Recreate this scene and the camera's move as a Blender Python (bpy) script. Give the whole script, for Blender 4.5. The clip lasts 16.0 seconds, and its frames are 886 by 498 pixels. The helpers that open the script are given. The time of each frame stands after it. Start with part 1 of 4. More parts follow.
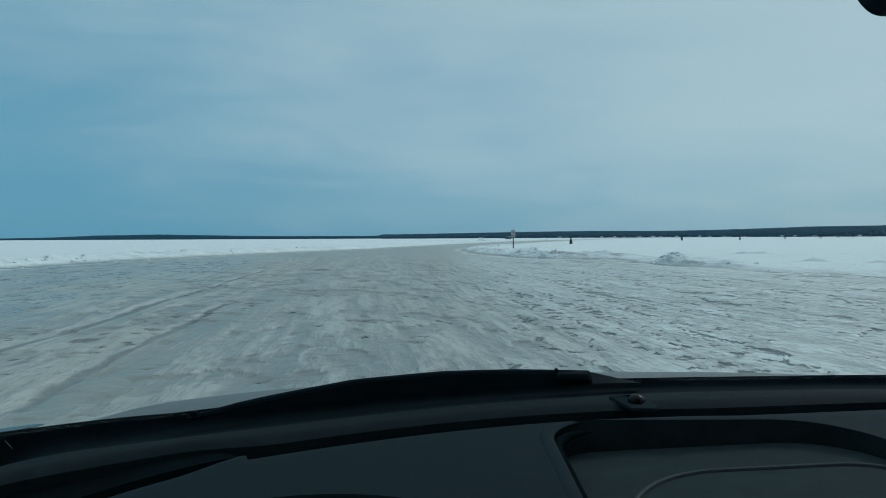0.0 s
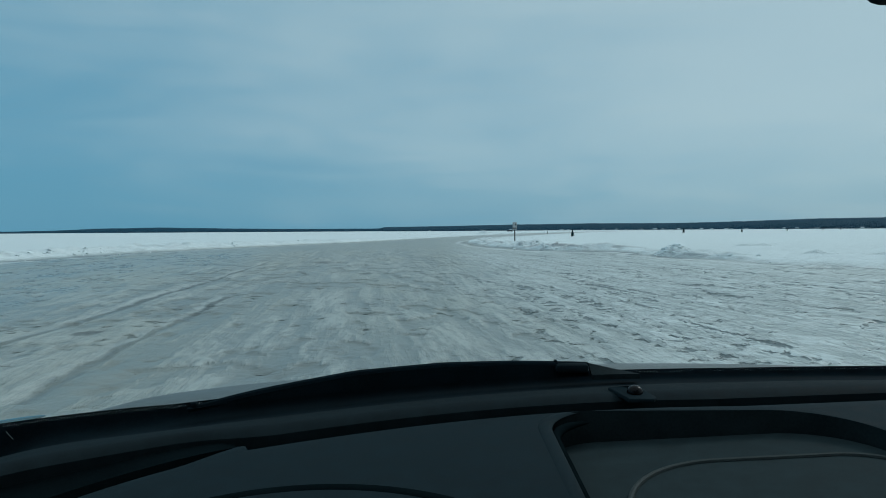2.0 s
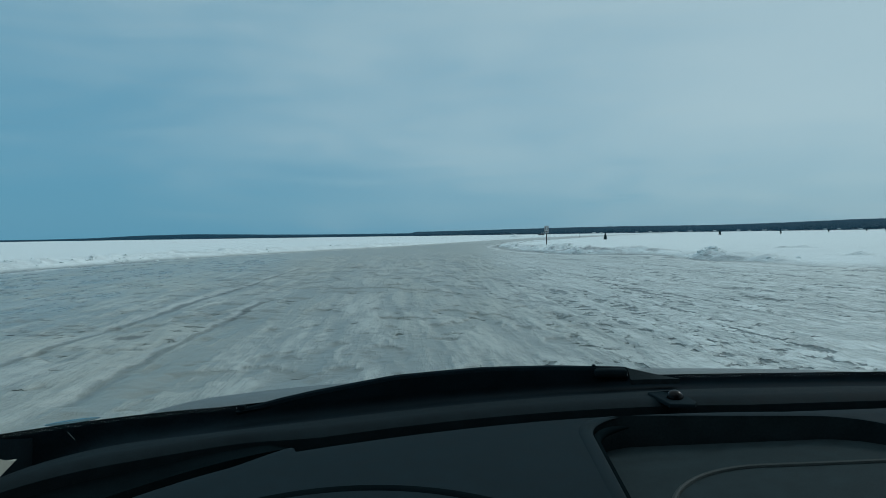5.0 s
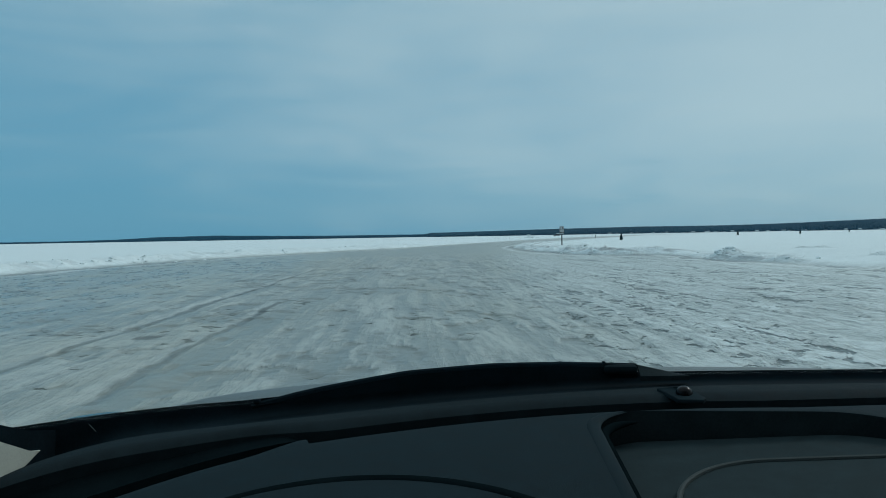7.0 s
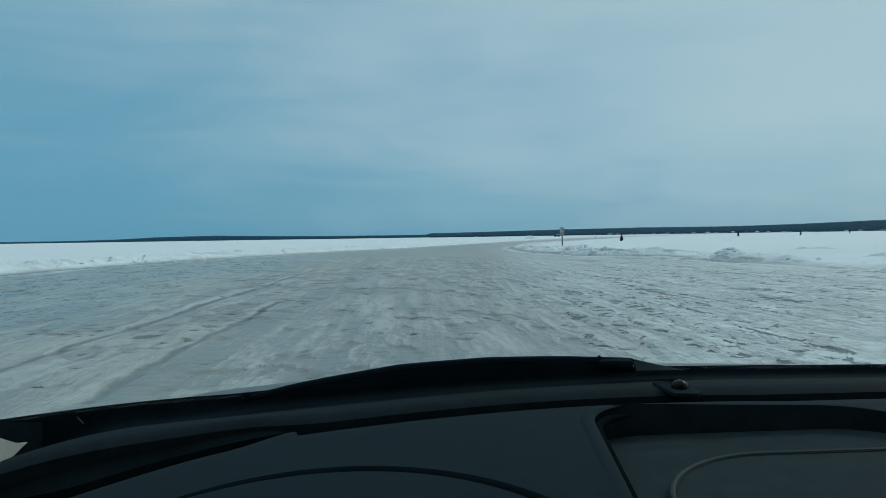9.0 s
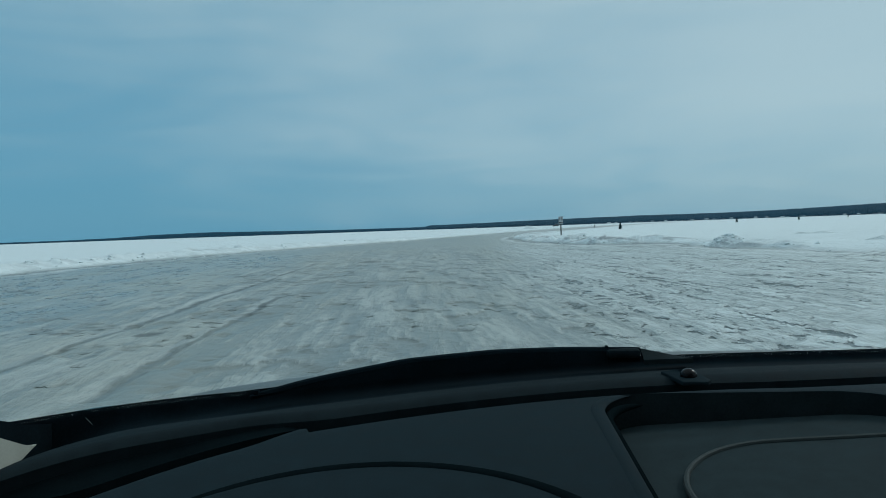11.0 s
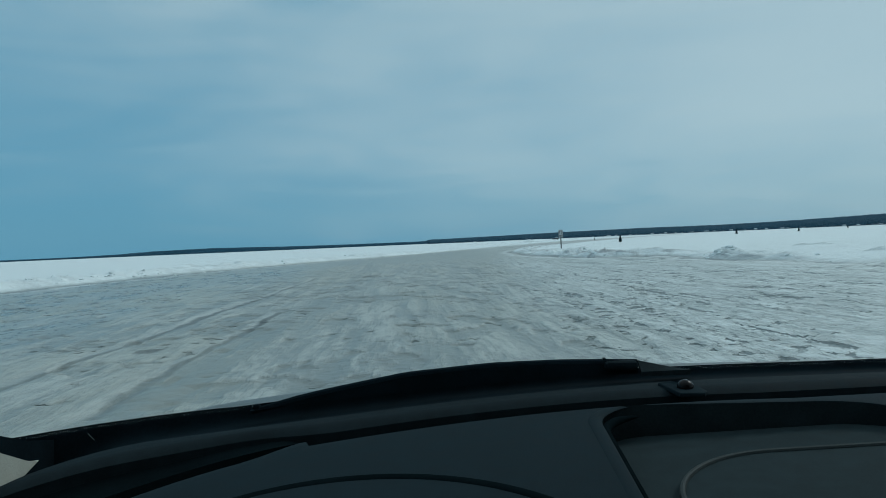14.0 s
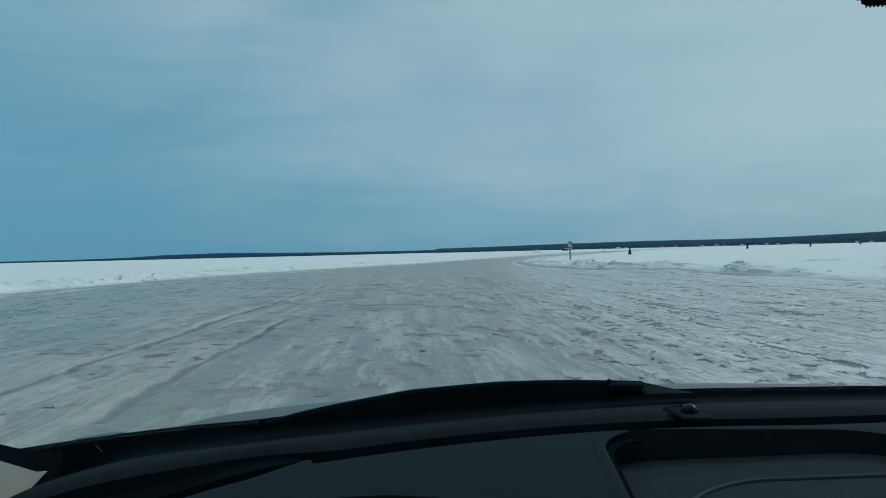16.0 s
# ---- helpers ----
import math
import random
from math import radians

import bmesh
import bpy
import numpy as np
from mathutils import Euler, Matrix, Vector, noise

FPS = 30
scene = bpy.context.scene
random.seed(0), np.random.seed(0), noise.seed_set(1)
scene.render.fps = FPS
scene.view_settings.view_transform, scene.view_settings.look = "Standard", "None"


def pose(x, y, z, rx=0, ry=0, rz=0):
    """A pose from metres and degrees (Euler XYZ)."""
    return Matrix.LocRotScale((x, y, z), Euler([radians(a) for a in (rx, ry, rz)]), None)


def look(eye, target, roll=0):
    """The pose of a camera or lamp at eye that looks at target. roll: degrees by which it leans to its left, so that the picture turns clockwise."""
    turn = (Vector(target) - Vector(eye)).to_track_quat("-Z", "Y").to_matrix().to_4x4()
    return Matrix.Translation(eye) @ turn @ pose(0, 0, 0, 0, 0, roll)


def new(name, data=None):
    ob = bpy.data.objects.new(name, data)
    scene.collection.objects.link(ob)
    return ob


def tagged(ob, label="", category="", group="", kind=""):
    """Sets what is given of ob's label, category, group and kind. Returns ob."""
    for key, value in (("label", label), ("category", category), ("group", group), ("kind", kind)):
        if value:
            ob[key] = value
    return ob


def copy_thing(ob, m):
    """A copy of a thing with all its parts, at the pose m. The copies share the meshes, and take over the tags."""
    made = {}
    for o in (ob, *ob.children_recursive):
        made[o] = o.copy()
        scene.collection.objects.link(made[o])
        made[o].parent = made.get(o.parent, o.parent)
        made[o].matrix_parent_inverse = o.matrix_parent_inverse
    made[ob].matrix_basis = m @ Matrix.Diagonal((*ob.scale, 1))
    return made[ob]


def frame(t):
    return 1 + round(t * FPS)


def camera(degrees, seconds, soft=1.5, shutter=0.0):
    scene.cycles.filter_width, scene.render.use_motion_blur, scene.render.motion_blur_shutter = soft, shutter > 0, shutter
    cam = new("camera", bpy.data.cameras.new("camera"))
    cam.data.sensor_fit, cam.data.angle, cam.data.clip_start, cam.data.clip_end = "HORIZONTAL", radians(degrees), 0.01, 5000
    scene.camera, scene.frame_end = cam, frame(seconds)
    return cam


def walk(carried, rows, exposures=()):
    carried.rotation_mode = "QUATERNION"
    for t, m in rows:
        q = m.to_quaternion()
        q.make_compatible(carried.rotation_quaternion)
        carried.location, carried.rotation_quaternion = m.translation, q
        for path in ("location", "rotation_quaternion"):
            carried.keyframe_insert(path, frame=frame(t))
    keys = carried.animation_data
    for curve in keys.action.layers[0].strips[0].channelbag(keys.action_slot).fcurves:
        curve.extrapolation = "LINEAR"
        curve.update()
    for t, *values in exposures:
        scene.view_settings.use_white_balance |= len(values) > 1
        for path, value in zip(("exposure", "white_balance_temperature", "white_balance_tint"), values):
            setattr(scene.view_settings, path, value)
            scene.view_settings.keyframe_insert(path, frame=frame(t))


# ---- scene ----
# ---------------------------------------------------------------- camera and walk
CAR = 0.80          # size of the car's plan against its drawing
EYE = 1.25          # height of the eye over the ice
cam = camera(69.98, 16.0, soft=0.55)
PATH = [
    (0.0, -0.0026, -0.0001, 1.2473, -0.132, -0.987, 0.268),
    (0.5, 0.0004, 0.0017, 1.2457, -0.134, -1.082, 0.280),
    (1.0, -0.0012, 0.0036, 1.2461, -0.365, -1.154, 0.246),
    (1.5, 0.0002, -0.0000, 1.2500, -0.000, -1.313, 0.283),
    (2.0, 0.0023, -0.0005, 1.2454, 0.007, -1.655, 0.353),
    (2.5, -0.0105, -0.0094, 1.2534, 1.301, -1.367, 0.184),
    (3.0, -0.0136, -0.0118, 1.2614, 1.359, -1.125, 0.789),
    (3.5, -0.0247, -0.0133, 1.2621, 2.480, -0.703, 1.145),
    (4.0, -0.0228, -0.0181, 1.2598, 2.729, -0.866, 0.902),
    (6.5, 0.0026, -0.0237, 1.2401, 3.078, -1.446, 0.941),
    (7.0, -0.0021, -0.0386, 1.2437, 4.172, -1.131, 0.970),
    (7.5, -0.0089, -0.0419, 1.2441, 4.400, -1.227, 0.372),
    (8.0, 0.0012, -0.0163, 1.2424, 2.321, -2.556, 1.965),
    (8.5, -0.0072, -0.0197, 1.2303, 2.381, -1.567, 1.226),
    (9.0, 0.0096, -0.0254, 1.2275, 4.204, -1.082, 0.862),
    (11.5, -0.0041, -0.0198, 1.2321, 3.590, -1.898, 2.665),
    (12.0, -0.0017, -0.0288, 1.2517, 3.150, -1.010, 3.309),
    (12.5, -0.0313, -0.0347, 1.2443, 4.019, -1.687, 1.525),
    (13.0, -0.0098, -0.0236, 1.2523, 1.625, -0.749, 2.875),
    (13.5, -0.0064, -0.0279, 1.2372, 5.034, -0.569, 2.966),
    (14.0, 0.0028, -0.0353, 1.2304, 4.099, -0.541, 2.453),
    (14.5, -0.0031, -0.0492, 1.2612, 4.099, -0.123, 1.877),
    (15.0, -0.0013, -0.0307, 1.2447, 2.409, -0.078, 2.047),
    (15.5, 0.0014, -0.0489, 1.2617, 3.531, 1.045, 2.436),
    (16.0, 0.0069, -0.0448, 1.2494, 4.893, 0.310, 1.392),
]
walk(cam, [(t, pose(x * CAR, y * CAR, EYE + (z - EYE) * CAR, 90 + pitch, roll, yaw)) for t, x, y, z, yaw, pitch, roll in PATH],
     exposures=[(t, stops, 6260.0, 4.5) for t, stops in ((0.0, -0.03), (2.5, -0.03), (4.0, -0.08), (6.5, 0.0), (8.0, 0.0), (8.5, 0.04), (9.0, 0.0), (12.0, 0.01), (12.5, 0.05), (13.0, -0.05), (14.0, -0.02), (14.6, -0.07), (16.0, -0.08))])

# ---------------------------------------------------------------- sky and sun
SUN_AZ, SUN_EL = 54.0, 36.0


def node(tree, kind, links=(), **values):
    n = tree.nodes.new(kind)
    for key, value in values.items():
        if key in n.inputs:
            n.inputs[key].default_value = value
    for key, socket in links:
        tree.links.new(socket, n.inputs[key])
    return n


def math_node(tree, op, a, b=0.0, clamp=False):
    n = tree.nodes.new("ShaderNodeMath")
    n.operation, n.use_clamp = op, clamp
    for i, v in enumerate((a, b)):
        if isinstance(v, (int, float)):
            n.inputs[i].default_value = v
        else:
            tree.links.new(v, n.inputs[i])
    return n.outputs[0]


def mix_node(tree, fac, a, b):
    n = tree.nodes.new("ShaderNodeMix")
    n.data_type = "RGBA"
    for i, v in ((0, fac), (6, a), (7, b)):
        if isinstance(v, tuple):
            n.inputs[i].default_value = (*v, 1.0) if len(v) == 3 else v
        elif isinstance(v, (int, float)):
            n.inputs[i].default_value = v
        else:
            tree.links.new(v, n.inputs[i])
    return n.outputs[2]


def smooth_range(tree, v, lo, hi, a=0.0, b=1.0):
    n = tree.nodes.new("ShaderNodeMapRange")
    n.interpolation_type = "SMOOTHSTEP"
    tree.links.new(v, n.inputs[0])
    for i, x in enumerate((lo, hi, a, b)):
        n.inputs[i + 1].default_value = x
    return n.outputs[0]


def noise_node(tree, vector, scale, detail=5.0, rough=0.55, distort=0.0):
    n = tree.nodes.new("ShaderNodeTexNoise")
    tree.links.new(vector, n.inputs["Vector"])
    n.inputs["Scale"].default_value, n.inputs["Detail"].default_value = scale, detail
    n.inputs["Roughness"].default_value, n.inputs["Distortion"].default_value = rough, distort
    return n.outputs["Fac"]


def scaled(tree, vector, sx, sy, sz, turn=0.0):
    n = tree.nodes.new("ShaderNodeMapping")
    n.inputs["Scale"].default_value = (sx, sy, sz)
    n.inputs["Rotation"].default_value = (0, 0, radians(turn))
    tree.links.new(vector, n.inputs["Vector"])
    return n.outputs[0]


world = bpy.data.worlds.new("overcast_sky")
scene.world = world
world.use_nodes = True
wt = world.node_tree
background = wt.nodes["Background"]
sky = wt.nodes.new("ShaderNodeTexSky")
sky.sky_type, sky.sun_disc = "NISHITA", False
sky.sun_elevation, sky.sun_rotation = radians(SUN_EL), radians(SUN_AZ)
way = wt.nodes.new("ShaderNodeTexCoord").outputs["Generated"]
axes = wt.nodes.new("ShaderNodeSeparateXYZ")
wt.links.new(way, axes.inputs[0])
cloud = noise_node(wt, scaled(wt, way, 1.0, 1.0, 3.2), 1.7, 6, 0.5, 0.4)
veil = noise_node(wt, scaled(wt, way, 1.0, 1.0, 7.0), 2.6, 5, 0.6, 0.8)
side = math_node(wt, "ADD", math_node(wt, "MULTIPLY", axes.outputs[0], 0.80), math_node(wt, "MULTIPLY", axes.outputs[2], 2.1))
side = math_node(wt, "ADD", side, math_node(wt, "MULTIPLY", math_node(wt, "SUBTRACT", cloud, 0.5), 1.3))
side = math_node(wt, "ADD", side, math_node(wt, "MULTIPLY", math_node(wt, "SUBTRACT", veil, 0.5), 0.7))
grey = smooth_range(wt, side, -0.42, 1.10)
cover = mix_node(wt, grey, (0.130, 0.345, 0.500), (0.455, 0.585, 0.650))
zenith = smooth_range(wt, axes.outputs[2], 0.36, 0.95)
cover = mix_node(wt, zenith, cover, (0.80, 0.93, 1.00))
sky_part = mix_node(wt, 1.0, (0, 0, 0), sky.outputs[0])
dim = wt.nodes.new("ShaderNodeVectorMath")
dim.operation = "SCALE"
wt.links.new(sky_part, dim.inputs[0])
dim.inputs["Scale"].default_value = 0.06
wt.links.new(mix_node(wt, 0.88, dim.outputs[0], cover), background.inputs[0])
background.inputs[1].default_value = 1.0

lamp = bpy.data.lights.new("sun", "SUN")
lamp.energy, lamp.angle, lamp.color = 0.95, radians(12), (1.0, 0.985, 0.95)
sun = new("sun", lamp)
sun.matrix_world = look((100 * math.sin(radians(SUN_AZ)), 100 * math.cos(radians(SUN_AZ)), 100 * math.tan(radians(SUN_EL))), (0, 0, 0))


# ---------------------------------------------------------------- materials
def blank(name):
    m = bpy.data.materials.new(name)
    m.use_nodes = True
    return m, m.node_tree, m.node_tree.nodes["Principled BSDF"]


def plain(name, colour, rough=0.6, metal=0.0, grain=60.0, vary=0.25, bump=0.2, coat=0.0, depth=0.002, shine=0.5):
    """A surface with stains at a large scale and grain at a small one."""
    m, t, b = blank(name)
    at = t.nodes.new("ShaderNodeTexCoord").outputs["Object"]
    big, fine = noise_node(t, at, grain * 0.06, 4), noise_node(t, at, grain, 6, 0.65)
    f = math_node(t, "ADD", math_node(t, "MULTIPLY", big, 0.6), math_node(t, "MULTIPLY", fine, 0.4))
    dark = tuple(c * (1 - vary) for c in colour)
    light = tuple(min(1, c * (1 + vary)) for c in colour)
    t.links.new(mix_node(t, smooth_range(t, f, 0.3, 0.7), dark, light), b.inputs["Base Color"])
    t.links.new(smooth_range(t, big, 0.2, 0.8, max(0.02, rough - 0.08), min(1, rough + 0.08)), b.inputs["Roughness"])
    b.inputs["Metallic"].default_value = metal
    b.inputs["Coat Weight"].default_value = coat
    b.inputs["Specular IOR Level"].default_value = shine
    r = node(t, "ShaderNodeBump", [("Height", fine)], Strength=bump, Distance=depth)
    t.links.new(r.outputs[0], b.inputs["Normal"])
    return m


def glass(name, tint):
    """Thin clear pane: straight through, with a faint gloss."""
    m, t, b = blank(name)
    out = t.nodes["Material Output"]
    clear = node(t, "ShaderNodeBsdfTransparent", Color=(*tint, 1))
    gloss = node(t, "ShaderNodeBsdfGlossy", Color=(1, 1, 1, 1), Roughness=0.02)
    facing = node(t, "ShaderNodeLayerWeight", Blend=0.5).outputs["Facing"]
    sheen = math_node(t, "ADD", math_node(t, "MULTIPLY", math_node(t, "POWER", facing, 5.0), 0.5), 0.012)
    mix = node(t, "ShaderNodeMixShader", [(0, sheen), (1, clear.outputs[0]), (2, gloss.outputs[0])])
    t.links.new(mix.outputs[0], out.inputs[0])
    t.nodes.remove(b)
    return m


def ground_material():
    m, t, b = blank("lake_ice_and_snow")
    at = t.nodes.new("ShaderNodeTexCoord").outputs["Object"]

    def given(name):
        n = t.nodes.new("ShaderNodeAttribute")
        n.attribute_name = name
        return n
    snow, flow = given("snow").outputs["Fac"], given("flow").outputs["Vector"]
    rough_side, spot, track = given("ridged").outputs["Fac"], given("spot").outputs["Fac"], given("track").outputs["Fac"]
    pit, plate = given("pit").outputs["Fac"], given("plate").outputs["Fac"]
    lane = noise_node(t, scaled(t, flow, 1.7, 0.05, 1), 1.0, 4, 0.55, 0.2)
    streak = noise_node(t, scaled(t, flow, 6.5, 0.55, 1), 1.0, 6, 0.6)
    rime = noise_node(t, scaled(t, flow, 3.0, 0.9, 1), 1.0, 7, 0.62)
    scuff = noise_node(t, scaled(t, flow, 11.0, 4.0, 1), 1.0, 4, 0.55)
    edge = noise_node(t, scaled(t, flow, 20.0, 14.0, 1), 1.0, 5, 0.7)
    crumbs = noise_node(t, scaled(t, flow, 9.0, 4.2, 1), 1.0, 7, 0.66)
    chain = noise_node(t, scaled(t, flow, 1.6, 0.22, 1), 1.0, 4, 0.6)
    patch = noise_node(t, at, 0.16, 5, 0.6, 0.4)
    grit = noise_node(t, at, 9.0, 5, 0.7)

    def swing(value, amount):
        return math_node(t, "MULTIPLY", math_node(t, "SUBTRACT", value, 0.5), amount)

    def ragged_step(value, amount, lo, hi):
        return smooth_range(t, math_node(t, "ADD", value, swing(edge, amount)), lo, hi)
    # scraped frost in lanes and plates on grey ice
    plates = ragged_step(plate, 0.9, 0.3, 0.7)
    frost = math_node(t, "ADD", 0.36, swing(lane, 0.6))
    for value, amount in ((streak, 1.5), (rime, 1.0), (plates, 0.34), (scuff, 1.6), (patch, 0.5)):
        frost = math_node(t, "ADD", frost, swing(value, amount))
    frost = math_node(t, "ADD", frost, math_node(t, "MULTIPLY", given("relief").outputs["Fac"], 1.1))
    frost = math_node(t, "SUBTRACT", frost, math_node(t, "MULTIPLY", given("worn").outputs["Fac"], 0.45))
    frost = smooth_range(t, frost, 0.04, 0.96)
    # pits and cracks where the crust has broken away
    hollows = ragged_step(pit, 1.1, 0.30, 0.52)
    cracks = math_node(t, "MULTIPLY", smooth_range(t, crumbs, 0.395, 0.435, 1.0, 0.0), smooth_range(t, chain, 0.36, 0.58, 1.0, 0.25))
    cracks = math_node(t, "MULTIPLY", cracks, math_node(t, "ADD", 0.04, math_node(t, "MULTIPLY", rough_side, 0.86)))
    broken = math_node(t, "MAXIMUM", hollows, cracks)
    crust = math_node(t, "SUBTRACT", 1.0, broken)
    frost_all = math_node(t, "MULTIPLY", frost, crust)
    ice = mix_node(t, rough_side, mix_node(t, frost, ICE_DARK, ICE_LIGHT), mix_node(t, frost, CRUST_DARK, CRUST_LIGHT))
    # smooth clear ice; the reflected blue of the sky is put into its colour
    sky_tinted_ice = given("clear").outputs["Fac"]
    ice = mix_node(t, math_node(t, "MULTIPLY", sky_tinted_ice, 0.78), ice, mix_node(t, frost, (0.166, 0.212, 0.230), (0.300, 0.355, 0.364)))
    # dark exposed ice, with the shade of the broken edges in its colour
    ice = mix_node(t, math_node(t, "MULTIPLY", broken, 0.72), ice, ICE_GAP_SHADE)
    shore = given("shore").outputs["Fac"]
    ragged = math_node(t, "ADD", shore, math_node(t, "MULTIPLY", math_node(t, "SUBTRACT", noise_node(t, at, 1.1, 6, 0.7), 0.5), 0.8))
    windrow = smooth_range(t, math_node(t, "ABSOLUTE", math_node(t, "ADD", ragged, 1.0)), 0.10, 0.42, 0.55, 0.0)
    # shade at the foot of the bank, painted as a dark line
    foot_shade = math_node(t, "MULTIPLY", math_node(t, "SUBTRACT", 1.0, given("low").outputs["Fac"]), smooth_range(t, math_node(t, "ABSOLUTE", math_node(t, "ADD", ragged, 0.30)), 0.12, 0.34, 0.75, 0.0))
    ice = mix_node(t, windrow, ice, (0.62, 0.64, 0.64))
    ice = mix_node(t, foot_shade, ice, (0.20, 0.22, 0.22))
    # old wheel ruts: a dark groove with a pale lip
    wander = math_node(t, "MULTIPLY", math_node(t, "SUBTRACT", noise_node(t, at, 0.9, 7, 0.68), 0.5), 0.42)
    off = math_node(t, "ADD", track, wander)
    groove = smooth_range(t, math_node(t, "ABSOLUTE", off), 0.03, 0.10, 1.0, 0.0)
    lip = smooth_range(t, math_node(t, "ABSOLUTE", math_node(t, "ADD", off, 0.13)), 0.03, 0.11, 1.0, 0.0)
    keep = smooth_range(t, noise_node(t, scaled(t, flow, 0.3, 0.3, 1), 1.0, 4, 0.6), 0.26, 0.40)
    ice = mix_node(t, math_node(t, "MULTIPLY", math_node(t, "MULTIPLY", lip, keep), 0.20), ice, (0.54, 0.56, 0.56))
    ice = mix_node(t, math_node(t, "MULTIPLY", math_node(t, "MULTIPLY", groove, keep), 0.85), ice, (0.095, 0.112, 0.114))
    brown = smooth_range(t, noise_node(t, scaled(t, flow, 0.35, 0.10, 1), 1.0, 4), 0.44, 0.64)
    ice = mix_node(t, math_node(t, "MULTIPLY", brown, smooth_range(t, rough_side, 0.25, 0.75, 0.28, 0.05)), ice, (0.300, 0.305, 0.258))
    ice = mix_node(t, smooth_range(t, math_node(t, "ADD", spot, math_node(t, "MULTIPLY", math_node(t, "SUBTRACT", noise_node(t, at, 5.0, 7, 0.75), 0.5), 2.6)), 0.15, 0.50, 0.0, 0.75), ice, (0.075, 0.085, 0.085))
    # wind-packed snow, with grey old lumps where it was ploughed up
    drift = noise_node(t, scaled(t, at, 0.35, 1.3, 1.0, 20), 1.0, 6, 0.6, 0.5)
    dirt = given("dirt").outputs["Fac"]
    clean = mix_node(t, smooth_range(t, drift, 0.3, 0.7), (0.57, 0.62, 0.63), (0.67, 0.725, 0.732))
    old = smooth_range(t, noise_node(t, scaled(t, at, 1, 1, 3), 0.75, 8, 0.66, 0.5), 0.49, 0.60)
    packed = mix_node(t, math_node(t, "MULTIPLY", old, dirt), clean, (0.34, 0.37, 0.38))
    t.links.new(mix_node(t, snow, ice, packed), b.inputs["Base Color"])
    wet = math_node(t, "ADD", 0.34, math_node(t, "MULTIPLY", frost_all, 0.28))
    wet = math_node(t, "SUBTRACT", wet, math_node(t, "MULTIPLY", sky_tinted_ice, 0.10))
    gloss = t.nodes.new("ShaderNodeMix")
    gloss.data_type = "FLOAT"
    t.links.new(snow, gloss.inputs[0])
    t.links.new(wet, gloss.inputs[2])
    gloss.inputs[3].default_value = 0.85
    t.links.new(gloss.outputs[0], b.inputs["Roughness"])
    b.inputs["IOR"].default_value = 1.31
    b.inputs["Specular IOR Level"].default_value = 0.5
    high = math_node(t, "ADD", math_node(t, "MULTIPLY", frost, 0.45), math_node(t, "MULTIPLY", crust, 0.8))
    high = math_node(t, "ADD", high, math_node(t, "MULTIPLY", grit, 0.15))
    relief = node(t, "ShaderNodeBump", [("Height", high)], Strength=0.9, Distance=0.04)
    clods = noise_node(t, at, 2.2, 9, 0.68, 0.3)
    packed_relief = node(t, "ShaderNodeBump", [("Height", math_node(t, "MULTIPLY", math_node(t, "MULTIPLY", clods, snow), math_node(t, "ADD", 0.25, dirt))), ("Normal", relief.outputs[0])], Strength=1.0, Distance=0.13)
    t.links.new(packed_relief.outputs[0], b.inputs["Normal"])
    return m


ICE_DARK, ICE_LIGHT, ICE_GAP_SHADE = (0.174, 0.195, 0.190), (0.340, 0.368, 0.356), (0.056, 0.088, 0.096)
CRUST_DARK, CRUST_LIGHT = (0.285, 0.318, 0.314), (0.555, 0.60, 0.596)
ICE = ground_material()
# the blue of the distant haze is put into the woods' base colour
WOODS = plain("hazy_blue_conifers", (0.004, 0.050, 0.086), 0.9, grain=0.02, vary=0.15, bump=0.0)
CLOD = plain("lumpy_snow", (0.69, 0.735, 0.745), 0.85, grain=8, vary=0.12, bump=0.5, depth=0.02)
NEEDLES = plain("spruce_needles", (0.010, 0.036, 0.042), 0.9, grain=20, vary=0.4, shine=0.1)
BARK = plain("bark", (0.06, 0.05, 0.045), 0.9)
PAD = plain("black_grained_plastic", (0.0118, 0.0212, 0.0260), 0.7, grain=700, vary=0.2, bump=0.4, depth=0.0006, shine=0.025)
COWL = plain("cowl_black", (0.0052, 0.0108, 0.0145), 0.8, grain=300, vary=0.3, shine=0.02)
# black for the hood's seam and for shade painted into the dash recesses
SEAM_SHADE = plain("seam_and_shade_black", (0.0042, 0.0080, 0.0096), 0.9, grain=300, vary=0.2, shine=0.0)
LENS = plain("blue_grey_lens", (0.030, 0.080, 0.092), 0.2, grain=60, vary=0.2, bump=0.0, shine=0.5)
# lighter grey that stands for highlights on dark edges
HIGHLIGHT_GREY = plain("highlight_grey", (0.045, 0.056, 0.057), 0.6, grain=300, vary=0.1, shine=0.03)
STRIP = plain("charcoal_plastic", (0.0112, 0.0180, 0.0212), 0.7, grain=600, vary=0.2, bump=0.4, depth=0.0006, shine=0.02)
BLACK = plain("matt_black_rubber", (0.0082, 0.0154, 0.0192), 0.8, grain=300, vary=0.3, shine=0.02)
SHELL = plain("blue_black_shell", (0.0085, 0.0210, 0.0300), 0.6, grain=300, vary=0.2, shine=0.1)
VENT = plain("vent_black", (0.0134, 0.0212, 0.0240), 0.8, grain=300, vary=0.3, shine=0.02)
TRAY = plain("tray_plastic", (0.0215, 0.0328, 0.0362), 0.7, grain=700, vary=0.2, bump=0.4, depth=0.0006, shine=0.02)
GLOSS = plain("gloss_black_dome", (0.003, 0.003, 0.004), 0.28, vary=0.1, bump=0.0, shine=0.11)
